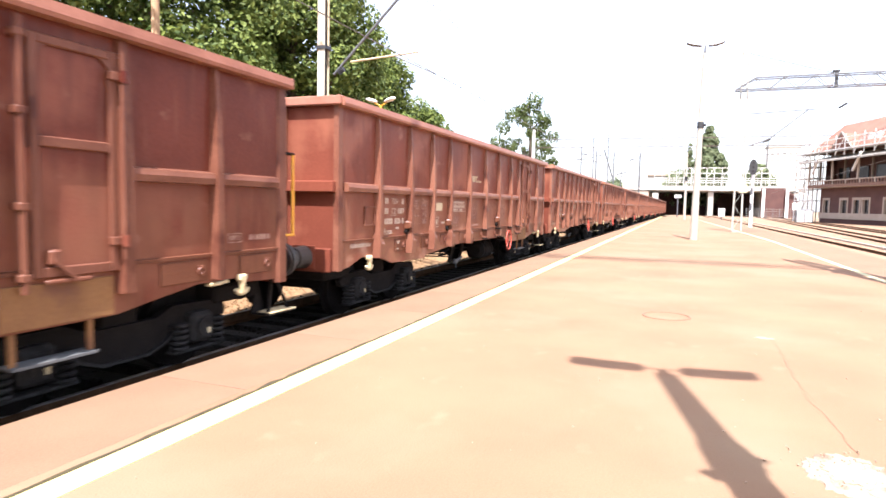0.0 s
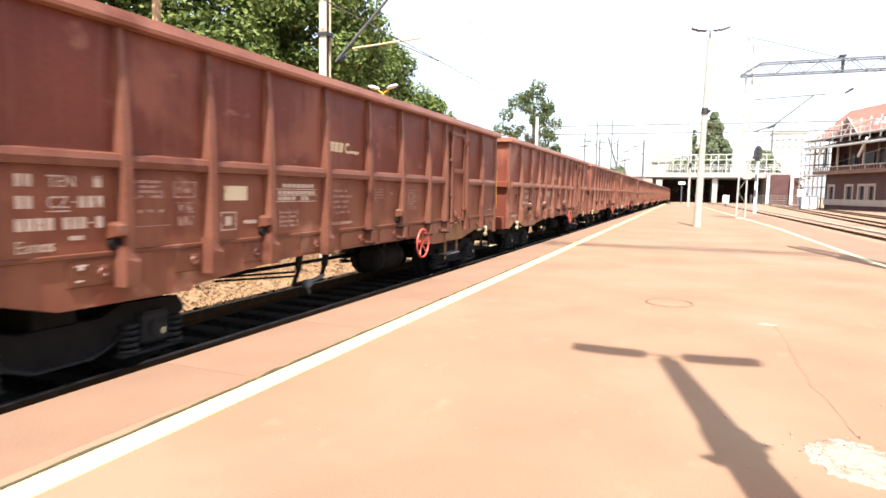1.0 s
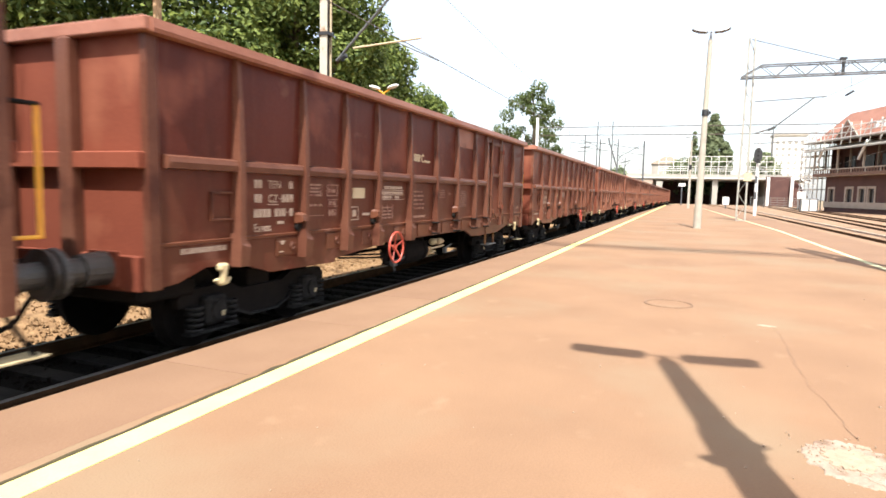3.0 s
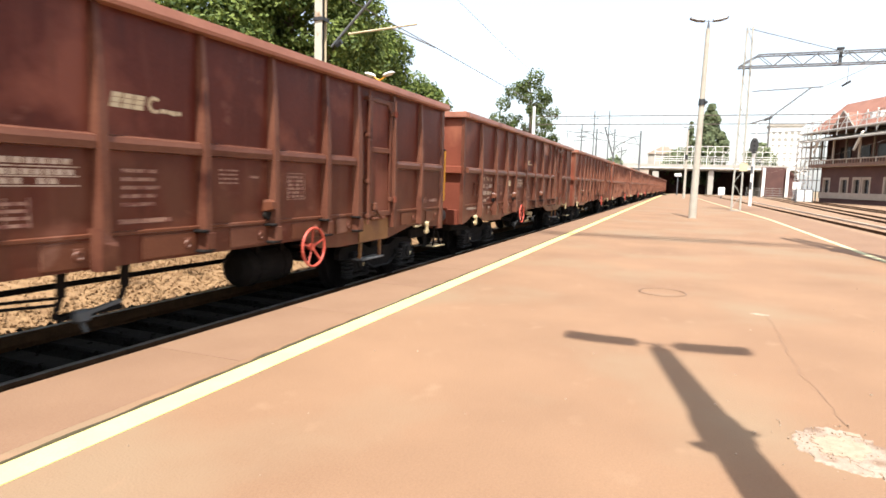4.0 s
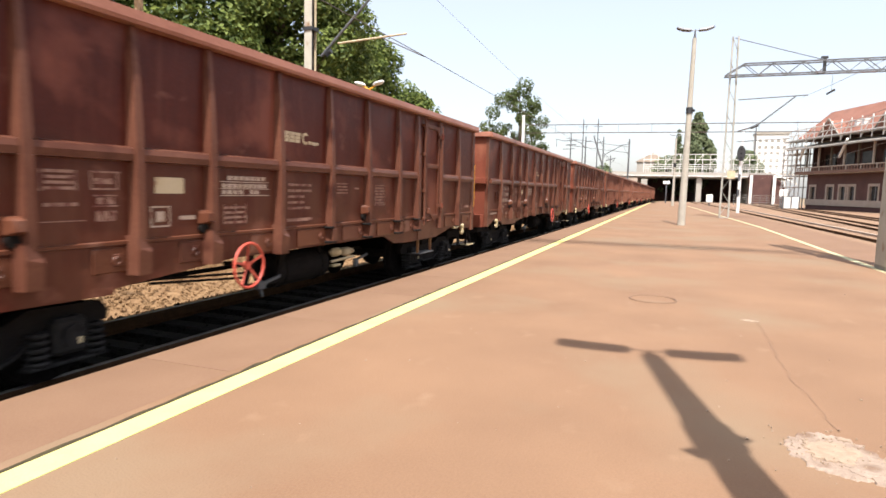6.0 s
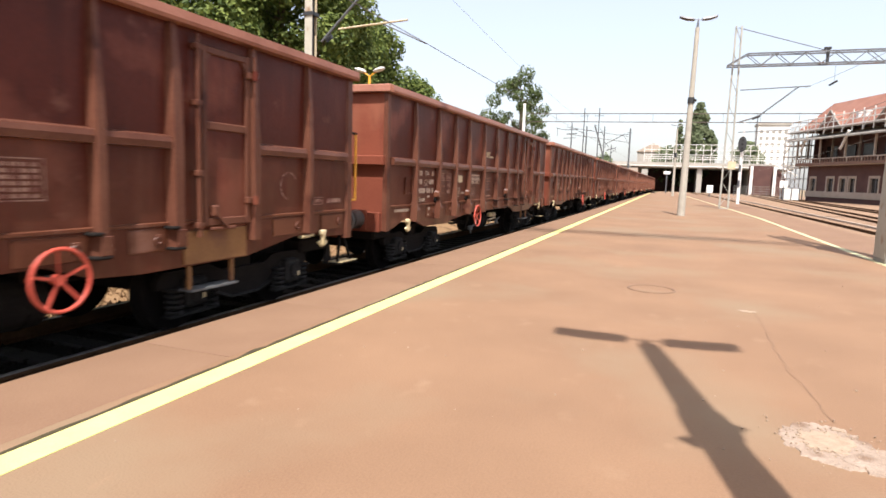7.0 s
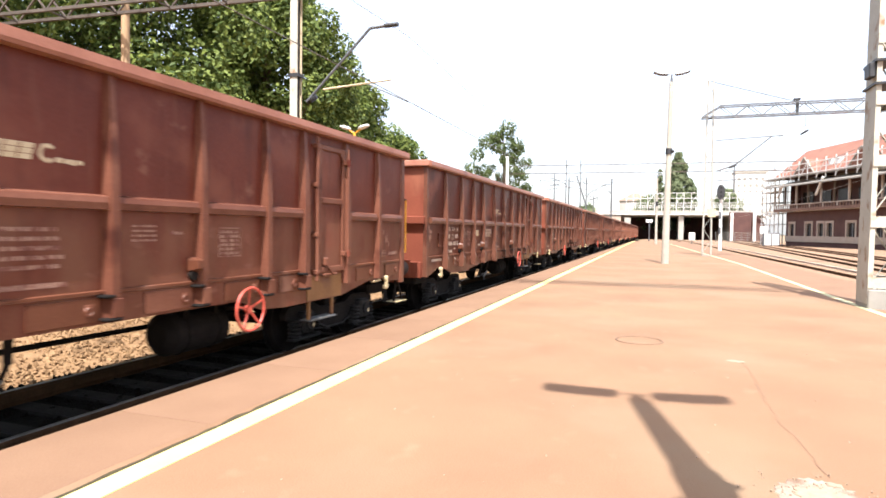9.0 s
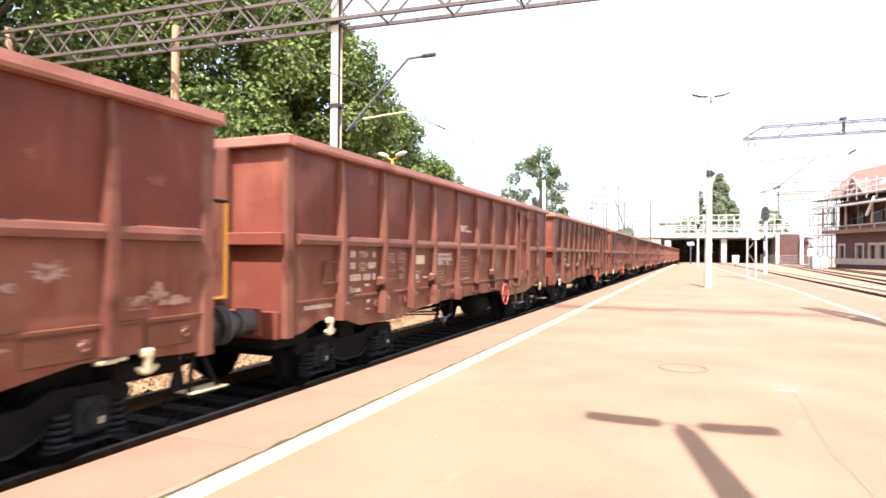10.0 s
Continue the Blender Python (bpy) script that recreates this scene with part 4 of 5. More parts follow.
# ---- catenary masts and gantries ----
def lattice_mast(x, y, z0, height, wide, thin, label, mat=STEEL, turn=0, plate=0.45, leg=0.035, foot=0.06):
    p = empty("catenary_mast", label, "catenary mast", "masts of the overhead line", pose(x, y, z0, 0, 0, turn))
    part("footing", box(B(), -wide / 2 - 0.04, wide / 2 + 0.04, -wide * plate / 2 - 0.05, wide * plate / 2 + 0.05, -0.4, foot, 0.02), CONCRETE, p)
    top = wide * 0.62
    for sx in (-1, 1):
        bm = B()
        loft(bm, [[(sx * w / 2 + a * leg, b * w2 / 2, z) for a, b in ((-1, -1), (1, -1), (1, 1), (-1, 1))] for z, w, w2 in ((0.1, wide, wide * plate), (height, top, wide * plate * 0.85))])
        part("channel", bm, mat, p)
    n = int(height / (wide * 1.5))
    for i in range(n):
        za, zb = 0.2 + (height - 0.3) * i / n, 0.2 + (height - 0.3) * (i + 1) / n
        wa, wb = wide + (top - wide) * za / height, wide + (top - wide) * zb / height
        s = 1 if i % 2 else -1
        for yy in (-wide * plate * 0.44, wide * plate * 0.44):
            part("lacing_bar", beam(B(), (s * wa / 2, yy, za), (-s * wb / 2, yy, zb), thin, 0.015), mat, p)
    return p


def gantry(y, x0, x1, z0, z1, label, mat, turn=0.0, bays=None):
    """A box truss across the tracks between two heights."""
    g = empty("gantry_beam", label, "gantry", "gantries over the tracks", pose(0, y, 0, 0, 0, turn))
    chords = B()
    for z in (z0, z1):
        for d in (-0.35, 0.35):
            beam(chords, (x0 + (1.2 if z == z1 else 0), d, z), (x1 - (1.2 if z == z1 else 0), d, z), 0.09)
    part("chord", chords, mat, g)
    n = bays or int((x1 - x0) / 1.0)
    web = B()
    for i in range(n):
        xa, xb = x0 + 1.2 + (x1 - x0 - 2.4) * i / n, x0 + 1.2 + (x1 - x0 - 2.4) * (i + 1) / n
        for d in (-0.35, 0.35):
            beam(web, (xa, d, z0 if i % 2 else z1), (xb, d, z1 if i % 2 else z0), 0.045)
        beam(web, (xa, -0.35, z0 if i % 2 else z1), (xa, 0.35, z0 if i % 2 else z1), 0.04)
    for xe, xi in ((x0, x0 + 1.2), (x1, x1 - 1.2)):
        for d in (-0.35, 0.35):
            beam(web, (xe, d, z0), (xi, d, z1), 0.07)
    part("web", web, mat, g)
    return g


def cantilever(x, y, xe, ztop, zlow, label):
    """A bracket from a mast at x to the wires above xe."""
    c = empty("wire_bracket", label, "bracket", "brackets of the overhead line", pose(x, y, 0))
    d = xe - x
    tube = rod(B(), (0.1 * (1 if d > 0 else -1), 0, zlow + 0.2), (d * 0.645, 0, ztop), 0.035)
    rod(tube, (d * 0.645, 0, ztop), (d * 0.86, 0, ztop + 0.02), 0.04)
    part("stay_tube", tube, STEEL_GREY, c)
    part("tip_insulator", rod(B(), (d * 0.78, 0, ztop + 0.015), (d * 0.90, 0, ztop + 0.02), 0.06), DARK, c)
    arm = rod(B(), (d * 0.2, 0, zlow + 0.5), (d * 0.84, 0, zlow + 0.62), 0.026)
    part("registration_arm", arm, CREAM, c, "cream registration arm")
    drop = rod(B(), (d * 0.62, 0, zlow + 0.56), (d * 1.0, 0, zlow + 0.04), 0.016)
    part("steady_arm", drop, STEEL_GREY, c)
    ins = B()
    for i in range(5):
        rod(ins, (d * (0.08 + 0.012 * i), 0, zlow + 0.24 + 0.02 * i), (d * (0.085 + 0.012 * i), 0, zlow + 0.245 + 0.02 * i), 0.07)
    part("insulator", ins, DARK, c)
    return c


near_mast = lattice_mast(4.70, 15.95, 0.0, 12.4, 0.62, 0.07, "cream lattice steel mast with rust streaks on concrete footing", STEEL, 0, 1.25, 0.05, 0.42)
for k in range(9):
    z = 0.45 + 1.32 * k
    half = 0.31 * (1 - 0.38 * z / 12.4)
    for d in (-1, 1):
        y = d * (0.39 * (1 - 0.15 * z / 12.4) + 0.012)
        part("batten_plate", box(B(), -half - 0.05, half + 0.05, y - 0.008, y + 0.008, z, z + 0.24, 0.003), STEEL, near_mast)
for z in (4.85, 5.35):
    band = box(B(), -0.36, 0.36, -0.43, 0.43, z, z + 0.05)
    part("clamp", band, DARK, near_mast)
part("junction_box", box(B(), -0.46, -0.33, -0.36, -0.02, 5.02, 5.34, 0.02), DARK, near_mast)
lattice_mast(3.32, 47.0, 0.0, 12.4, 0.56, 0.08, "tall pale lattice steel mast at the platform edge", MAST_WHITE, leg=0.055)
gantry(47.0, 2.75, 20.0, 9.75, 10.5, "grey steel truss gantry over the right-hand tracks", STEEL_GREY)
gantry(15.0, -27.0, 4.6, 7.95, 8.95, "brown steel truss gantry spanning the tracks and the train", TRUSS_RUST, 4.5)
gantry_mast = empty("catenary_mast", "cream steel mast carrying the gantry beyond the train", "catenary mast", "masts of the overhead line", pose(-9.2, 14.15, -0.4))
part("column", box(B(), -0.11, 0.11, -0.12, -0.09, 0, 9.5), STEEL, gantry_mast)
part("web_plate", box(B(), -0.05, 0.05, -0.088, 0.088, 0, 9.5), DARK, gantry_mast)
part("flange", box(B(), -0.11, 0.11, 0.09, 0.12, 0, 9.5), CREAM, gantry_mast, "yellowish back flange")
for z in (6.0, 8.25, 9.2):
    part("clamp", box(B(), -0.14, 0.16, -0.15, 0.15, z, z + 0.09), DARK, gantry_mast)
cantilever(-9.0, 14.2, TRACK_X, 6.72, 4.75, "overhead line bracket reaching above the goods train")


def mast_plain(x, y, z0, z1, r, mat, label):
    p = empty("line_pole", label, "pole", "poles beside the line", pose(x, y, z0))
    part("pole", rod(B(), (0, 0, 0), (0, 0, z1 - z0), r, r * 0.75, 12), mat, p)
    return p


mast_plain(-15.6, 14.6, -0.3, 8.9, 0.16, WOODPOLE, "brown timber pole beyond the train")
mast_plain(-22.3, 13.6, -0.3, 9.4, 0.20, WOODPOLE, "weathered timber pole under the trees")


# ---- trees ----
def tree(name, x, y, z0, height, spread, crown_low, seed, mat, leaves, leaf, label, thin=0.0, cone=0.0):
    """A tapered trunk with limbs, and a crown of many small leaves in uneven clumps."""
    r = random.Random(seed)
    t = empty(name, label, "tree", "", pose(x, y, z0))
    trunk = B()
    rod(trunk, (0, 0, 0), (0.2, 0.1, height * 0.45), height * 0.028, height * 0.018, 10)
    rod(trunk, (0.2, 0.1, height * 0.45), (0.1, -0.1, height * 0.85), height * 0.018, height * 0.006, 8)
    clumps = []
    n = int(72 - 40 * thin)
    for i in range(n):
        zf = crown_low + (1 - crown_low) * (i + 0.5) / n
        u = (zf - crown_low) / (1 - crown_low)
        rad = spread * math.sqrt(max(0.05, 1 - (2 * u - 0.85) ** 2 / 1.4)) * r.uniform(0.35, 0.95) * (1 - cone * u)
        a = i * 2.4 + r.uniform(-0.5, 0.5)
        c = Vector((rad * math.cos(a), rad * math.sin(a), zf * height * r.uniform(0.94, 1.02)))
        clumps.append((c, spread * r.uniform(0.19, 0.33) * (1 - 0.35 * thin) * (1 - 0.6 * cone * u)))
        if i % 2 == 0:
            rod(trunk, (0.15, 0, max(height * 0.2, c.z - rad * 0.8)), c, height * 0.007, height * 0.002, 6)
    part("trunk", trunk, BARK, t)
    verts, faces = [], []
    weight = [s * s for _, s in clumps]
    for (c, s), wgt in zip(clumps, weight):
        for _ in range(int(leaves * wgt / sum(weight))):
            d = Vector((r.gauss(0, 1), r.gauss(0, 1), r.gauss(0, 0.8))).normalized() * s * r.uniform(0.62, 1.08)
            p = c + d
            out = (d.normalized() + Vector((0, 0, 0.5))).to_track_quat("Z", "Y").to_matrix()
            turn = out @ Euler((r.uniform(-0.7, 0.7), r.uniform(-0.7, 0.7), r.uniform(0, 6.28))).to_matrix()
            l, w = leaf * r.uniform(0.7, 1.3), leaf * r.uniform(0.45, 0.8)
            i0 = len(verts)
            for q in ((-l, 0, 0), (-l * 0.2, -w, l * 0.12), (l, 0, -l * 0.15), (-l * 0.2, w, l * 0.12)):
                verts.append(p + turn @ Vector(q))
            faces += [(i0, i0 + 1, i0 + 2), (i0, i0 + 2, i0 + 3)]
    me = bpy.data.meshes.new("crown")
    me.from_pydata(verts, [], faces)
    me.materials.append(mat)
    crown = new("crown", me)
    crown.parent = t
    return t


tree("lime_tree", -22.4, 31.0, -0.3, 16.6, 5.4, 0.2, 11, LEAF, 50000, 0.15, "large leafy green deciduous tree behind the train")
tree("lime_tree", -24.6, 45.0, -0.3, 14.0, 4.4, 0.15, 12, LEAF, 34000, 0.17, "rounded leafy green tree at the end of the row")
tree("lime_tree", -23.6, 53.0, -0.3, 10.6, 3.9, 0.12, 17, LEAF, 20000, 0.17, "smaller leafy green tree at the end of the row")
tree("lime_tree", -25.5, 23.0, -0.3, 19.0, 7.2, 0.2, 13, LEAF, 50000, 0.15, "large leafy green tree with gaps of bright sky")
tree("lime_tree", -26.5, 13.5, -0.3, 19.0, 7.0, 0.2, 14, LEAF, 46000, 0.15, "tall leafy green tree beyond the timber pole")
tree("slender_tree", -19.8, 80.0, -0.3, 15.5, 4.6, 0.36, 15, LEAF_DARK, 7000, 0.17, "slender open-crowned tree with sky showing through", 0.8)
tree("poplar_tree", 6.2, 215.0, -0.4, 27.5, 8.2, 0.12, 16, LEAF_HAZED, 30000, 0.45, "dense upright poplar behind the road bridge", 0.0, 0.75)


# ---- road bridge across the tracks ----
bridge = tagged(new("road_bridge"), "long pale road bridge with dark openings across the tracks", "bridge", kind="structure")
BY = 190.0
part("deck", box(B(), -18, 30, BY, BY + 22, 6.5, 7.7), DECK, bridge)
part("parapet", box(B(), -18, 30, BY - 0.5, BY - 0.05, 7.2, 8.1), DECK, bridge)
part("fascia_ledge", box(B(), -18, 30, BY - 0.75, BY - 0.51, 6.9, 7.15), WHITE, bridge)
part("abutment", box(B(), -18, -10.5, BY - 0.4, BY + 21, -0.6, 6.49), STONE, bridge)
for x in (6.4, 20.0):
    part("pier", box(B(), x - 0.7, x + 0.7, BY + 0.2, BY + 21, -0.6, 6.49), DECK, bridge)
# Wall added behind the openings to keep them dark.
part("back_wall", box(B(), -8.6, 30, BY + 22.1, BY + 23, -0.6, 8.0), BRICK, bridge)
part("abutment", prism(B(), [(19.0, -0.6), (29.5, -0.6), (27.5, 5.4), (24.6, 7.6), (19.0, 7.6)], "y", BY - 1.5, BY - 0.6), BRICK, bridge)
for z in (9.1, 9.7, 10.3, 11.7, 13.2):
    part("bridge_rail", beam(B(), (-9, BY - 0.3, z), (27, BY - 0.3, z), 0.13), WHITE, bridge)
for i in range(19):
    part("bridge_post", beam(B(), (-9 + 2 * i, BY - 0.3, 8.05), (-9 + 2 * i, BY - 0.3, 13.3), 0.13), WHITE, bridge)


for x in (19.5, 25.2):
    part("column", box(B(), x - 0.35, x + 0.35, BY - 3.0, BY - 2.3, -0.6, 7.4), WHITE, bridge)
part("handrail_slope", beam(B(), (25.0, BY - 2.6, 8.2), (30.5, BY - 2.6, 5.2), 0.35), WHITE, bridge)


for i in range(55):
    part("baluster", beam(B(), (-9 + 0.66 * i, BY - 0.3, 8.05), (-9 + 0.66 * i, BY - 0.3, 9.7), 0.06), WHITE, bridge)
for i in range(7):
    part("bridge_brace", beam(B(), (-3 + 4 * i, BY - 0.3, 10.3), (-1 + 4 * i, BY - 0.3, 13.2), 0.10), WHITE, bridge)


# ---- tracks on the far side of the platform ----
def side_track(name, f, label, ys=(-30, 20, 60, 100, 140, 185)):
    slope = math.atan(f(0) - f(1))
    track = rails(name, [(f(y), y, slope) for y in ys], label, head=RAIL)
    for i in range(110):
        y = 14 + 0.75 * i
        piece("sleeper", SLEEPER_MESH, track, (f(y), y, 0), math.degrees(slope))
    return track


R1 = lambda y: right_edge(y) + 1.68
R2 = lambda y: 10.75 + 0.042 * y
R3 = lambda y: 15.6 + 0.036 * y
GRAVEL_YS = [-40, 0, 40, 80, 120, 188]
bed("gravel_bed", lambda y: right_edge(y) + 0.02, lambda y: 34 + 0 * y, GRAVEL_YS, -0.395, "brown gravel bed between the station tracks")
bed("gravel_bed_beyond", lambda y: -4.3, lambda y: right_edge(y) + 0.3, [117.9, 150, 188], -0.395, "brown gravel beyond the end of the platform")
side_track("track_second", R1, "rusty rails on brown gravel beside the platform")
side_track("track_third", R2, "rusty rails on brown gravel, middle track")
side_track("track_fourth", R3, "rusty rails on brown gravel by the signal building")
tagged(strip("kerb", lambda y: 10.45 - 0.014 * y, lambda y: 10.6 - 0.014 * y, GRAVEL_YS[1:], -0.5, -0.28, STONE), "pale sandy concrete kerb between the tracks", "kerb", kind="structure")


# ---- overhead wires ----
def wire(name, points, r, label, mat=None):
    cu = bpy.data.curves.new(name, "CURVE")
    cu.dimensions, cu.bevel_depth, cu.bevel_resolution = "3D", r, 1
    sp = cu.splines.new("POLY")
    sp.points.add(len(points) - 1)
    for q, c in zip(sp.points, points):
        q.co = (*c, 1)
    tmp = bpy.data.objects.new(name, cu)
    scene.collection.objects.link(tmp)
    me = bpy.data.meshes.new_from_object(tmp.evaluated_get(bpy.context.evaluated_depsgraph_get()))
    bpy.data.objects.remove(tmp)
    me.materials.clear()
    me.materials.append(mat or WIRE)
    return tagged(new(name, me), label, "overhead wire", "overhead wires")


def span(x0, x1, y0, y1, z, sag):
    return [(x0 + (x1 - x0) * u, y0 + (y1 - y0) * u, z - 4 * sag * u * (1 - u)) for u in (i / 12 for i in range(13))]


for y0, y1 in ((-45, 14.2), (14.2, 75), (75, 140)):
    wire("contact_wire", span(TRACK_X, TRACK_X, y0, y1, 4.8, 0.05), 0.009, "thin dark contact wire above the goods train")
    wire("messenger_wire", span(TRACK_X, TRACK_X, y0, y1, 6.4, 0.9), 0.004, "sagging dark messenger wire above the goods train")
for f in (R1, R2):
    wire("contact_wire", span(f(-40), f(47), -40, 47, 5.3, 0.05), 0.011, "thin dark contact wire over the station tracks")
    wire("contact_wire", span(f(47), f(150), 47, 150, 5.3, 0.05), 0.011, "thin dark contact wire over the station tracks")
    wire("messenger_wire", span(f(-40), f(47), -40, 47, 8.2, 1.4), 0.011, "sagging messenger wire over the station tracks")

# bracket, stay and insulator on the lattice mast by the platform edge
br = empty("wire_bracket", "grey tubular bracket with insulator on the lattice mast", "bracket", "brackets of the overhead line", pose(3.62, 47.0, 0))
part("top_arm", rod(B(), (0.1, 0, 8.15), (4.3, 0, 8.35), 0.04), STEEL_GREY, br)
part("stay_tube", rod(B(), (1.2, 0, 6.25), (3.6, 0, 8.3), 0.045), STEEL_GREY, br)
part("lower_arm", rod(B(), (0.2, 0, 6.0), (1.3, 0, 6.35), 0.05), STEEL_GREY, br)
part("drop_arm", rod(B(), (1.35, 0, 6.5), (1.35, 0, 4.4), 0.035), STEEL_GREY, br)
part("registration_arm", rod(B(), (0.2, 0, 5.3), (3.4, 0, 5.5), 0.03), STEEL_GREY, br)
part("insulator", rod(B(), (1.0, 0, 6.22), (1.45, 0, 6.42), 0.09), DARK, br)
part("peak_stay", beam(B(), (-0.33, 0, 12.3), (5.0, 0, 10.6), 0.045), STEEL_GREY, br)
ins = empty("section_insulator", "dark hanging insulator below the gantry", "insulator", "", pose(9.2, 47, 0))
part("insulator_body", rod(B(), (-0.18, 0.35, 8.40), (0.28, 0.35, 8.70), 0.055, 0.075), DARK, ins)
part("hanger", rod(B(), (0.1, 0.35, 8.55), (0.1, 0.35, 9.72), 0.012), WIRE, ins)
post = empty("gantry_bracket", "dark insulator post standing on the gantry", "insulator", "", pose(8.7, 46.9, 0))
part("bracket_post", box(B(), -0.09, 0.09, -0.08, 0.08, 9.7, 10.7, 0.02), DARK, post)
part("bracket_cap", box(B(), -0.24, 0.18, -0.1, 0.1, 10.65, 10.8, 0.03), DARK, post)
plate = empty("mast_plate", "yellow warning plate on the lattice mast", "sign", "", pose(3.6, 46.86, 0))
part("plate_board", box(B(), -0.26, 0.24, -0.03, 0.0, 2.75, 3.3, 0.01), CREAM, plate)

# far gantry and poles
head_span = empty("head_span", "pair of thin cross-span wires far along the line", "overhead wire", "", pose(0, 75, 0))
for z in (8.72, 9.68):
    part("span_wire", beam(B(), (-18.2, 0, z), (14.0, 0, z - 0.15), 0.09), TRUSS_RUST, head_span)
for i in range(8):
    part("dropper", beam(B(), (-14.0 + 3.7 * i, 0, 8.7), (-14.0 + 3.7 * i, 0, 9.68), 0.03), STEEL_GREY, head_span)
for x, y, z, r, mat, lab in ((-18.0, 75, 10.9, 0.22, WHITE, "white concrete pole beside the slender tree"), (0.9, 75, 10.0, 0.16, STEEL_GREY, "grey steel pole under the far gantry"),
                             (6.7, 75, 8.6, 0.13, WHITE, "white post by the signal")):
    mast_plain(x, y, -0.4, z, r, mat, lab)


# overhead-line masts far along the curve: pole, then struts (x, z) to (x, z) in each mast's own plane
def far_mast(x, y, top, r, label, struts):
    p = mast_plain(x, y, -0.4, top, r, STEEL_GREY, label)
    for xa, za, xb, zb, thick in struts:
        part("strut", beam(B(), (xa, 0, za), (xb, 0, zb), thick), STEEL_GREY, p)


far_mast(-9.15, 130, 12.6, 0.2, "grey line mast with a long slanting bracket", ((0, 11.9, -2.0, 11.7, 0.10), (-1.0, 11.9, -4.7, 9.9, 0.13), (-4.7, 9.9, -4.9, 9.0, 0.10), (0, 9.6, -1.2, 11.6, 0.07), (0.3, 12.2, -0.5, 12.2, 0.1)))
far_mast(-12.6, 115, 11.7, 0.13, "grey line mast with a leaning strut", ((0, 6.8, -1.75, 12.2, 0.24), (-1.95, 12.3, -1.4, 12.3, 0.14), (0, 10.2, -0.9, 11.9, 0.09), (0, 9.4, 0.9, 8.4, 0.09), (0, 8.6, -1.1, 8.9, 0.08)))
far_mast(-14.2, 100, 13.2, 0.10, "slim grey line mast beyond the train", ((-0.7, 12.4, 0.7, 12.4, 0.08), (0, 9.8, -1.3, 10.2, 0.07)))
far_mast(-11.9, 100, 13.2, 0.10, "slim grey line mast beyond the train", ((-0.7, 12.4, 0.7, 12.4, 0.08), (0, 9.8, 1.2, 10.2, 0.07)))
far_mast(-16.9, 105, 11.6, 0.12, "grey line mast with several short cross-arms", ((-1.1, 10.6, 1.0, 10.7, 0.12), (-0.8, 9.9, 0.9, 10.0, 0.16), (-1.3, 9.2, 0.7, 9.3, 0.10), (-2.6, 10.9, -1.1, 10.6, 0.09), (-2.4, 10.9, -2.4, 9.6, 0.07)))
far_mast(-15.1, 110, 11.3, 0.14, "short grey line mast beyond the train", ((0, 10.9, 0.9, 11.0, 0.10), (0, 9.6, -0.8, 10.6, 0.08)))
far_mast(-13.7, 140, 9.9, 0.12, "low grey line mast beyond the train", ((-1.0, 9.1, 1.1, 9.7, 0.2), (0, 8.5, 1.0, 9.4, 0.1)))
for z in (9.3, 10.4):
    part("span_wire", beam(B(), (-17.2, 27, z), (-9.0, 50, z + 0.2), 0.07), TRUSS_RUST, head_span)

signal = empty("railway_signal", "black oval railway signal on a banded post", "railway signal", "", pose(6.55, 74.4, -0.4))
part("signal_post", rod(B(), (0, 0, 0), (0, 0, 7.6), 0.11), WHITE, signal)
part("post_band", rod(B(), (0, 0, 1.9), (0, 0, 2.7), 0.125), LAMP, signal)
part("post_band", rod(B(), (0, 0, 3.6), (0, 0, 4.4), 0.125), LAMP, signal)
part("target_board", prism(B(), [(0.42 * math.cos(a), 6.6 + 0.85 * math.sin(a)) for a in (2 * math.pi * i / 20 for i in range(20))], "y", -0.35, -0.2), DARK, signal, "black oval signal board")
for z in (6.15, 6.6, 7.05):
    part("lens", rod(B(), (0, -0.36, z), (0, -0.42, z), 0.11, sides=14), GLASS, signal)
dwarf = empty("dwarf_signal", "pale blue-white dwarf signal by the track", "railway signal", "", pose(4.95, 100, -0.5))
part("dwarf_body", box(B(), -0.45, 0.45, -0.2, 0.2, 1.0, 2.2, 0.08), WHITE, dwarf)
part("dwarf_post", rod(B(), (0, 0, 0), (0, 0, 1.0), 0.09), STEEL_GREY, dwarf)
near_sig = empty("number_board", "small pale board on a short post beyond the train", "sign", "", pose(-1.9, 152, -0.6))
part("board", box(B(), -0.75, 0.75, -0.06, 0.06, 4.6, 5.3, 0.03), WHITE, near_sig)
part("board_post", rod(B(), (0, 0, 0), (0, 0, 4.7), 0.14), LAMP, near_sig)

# twin-globe lamp beyond the train
far_lamp = empty("square_lamp", "yellow post with two white shades beyond the train", "street lamp", "", pose(-12.9, 24.5, -0.3))
part("post", rod(B(), (0, 0, 0), (0, 0, 6.2), 0.09, 0.06), YELLOW, far_lamp)
for s in (-1, 1):
    part("arm", rod(B(), (0, 0, 6.15), (s * 0.35, 0, 6.35), 0.035), YELLOW, far_lamp)
    rings = [[(s * u, w * math.cos(a), 6.36 + (u - 0.2) * 0.25 + h * math.sin(a)) for a in (2 * math.pi * i / 10 for i in range(10))] for u, w, h in ((0.2, 0.07, 0.04), (0.35, 0.16, 0.09), (0.55, 0.17, 0.09), (0.72, 0.06, 0.04))]
    part("lamp_head", loft(B(), rings), WHITE, far_lamp)


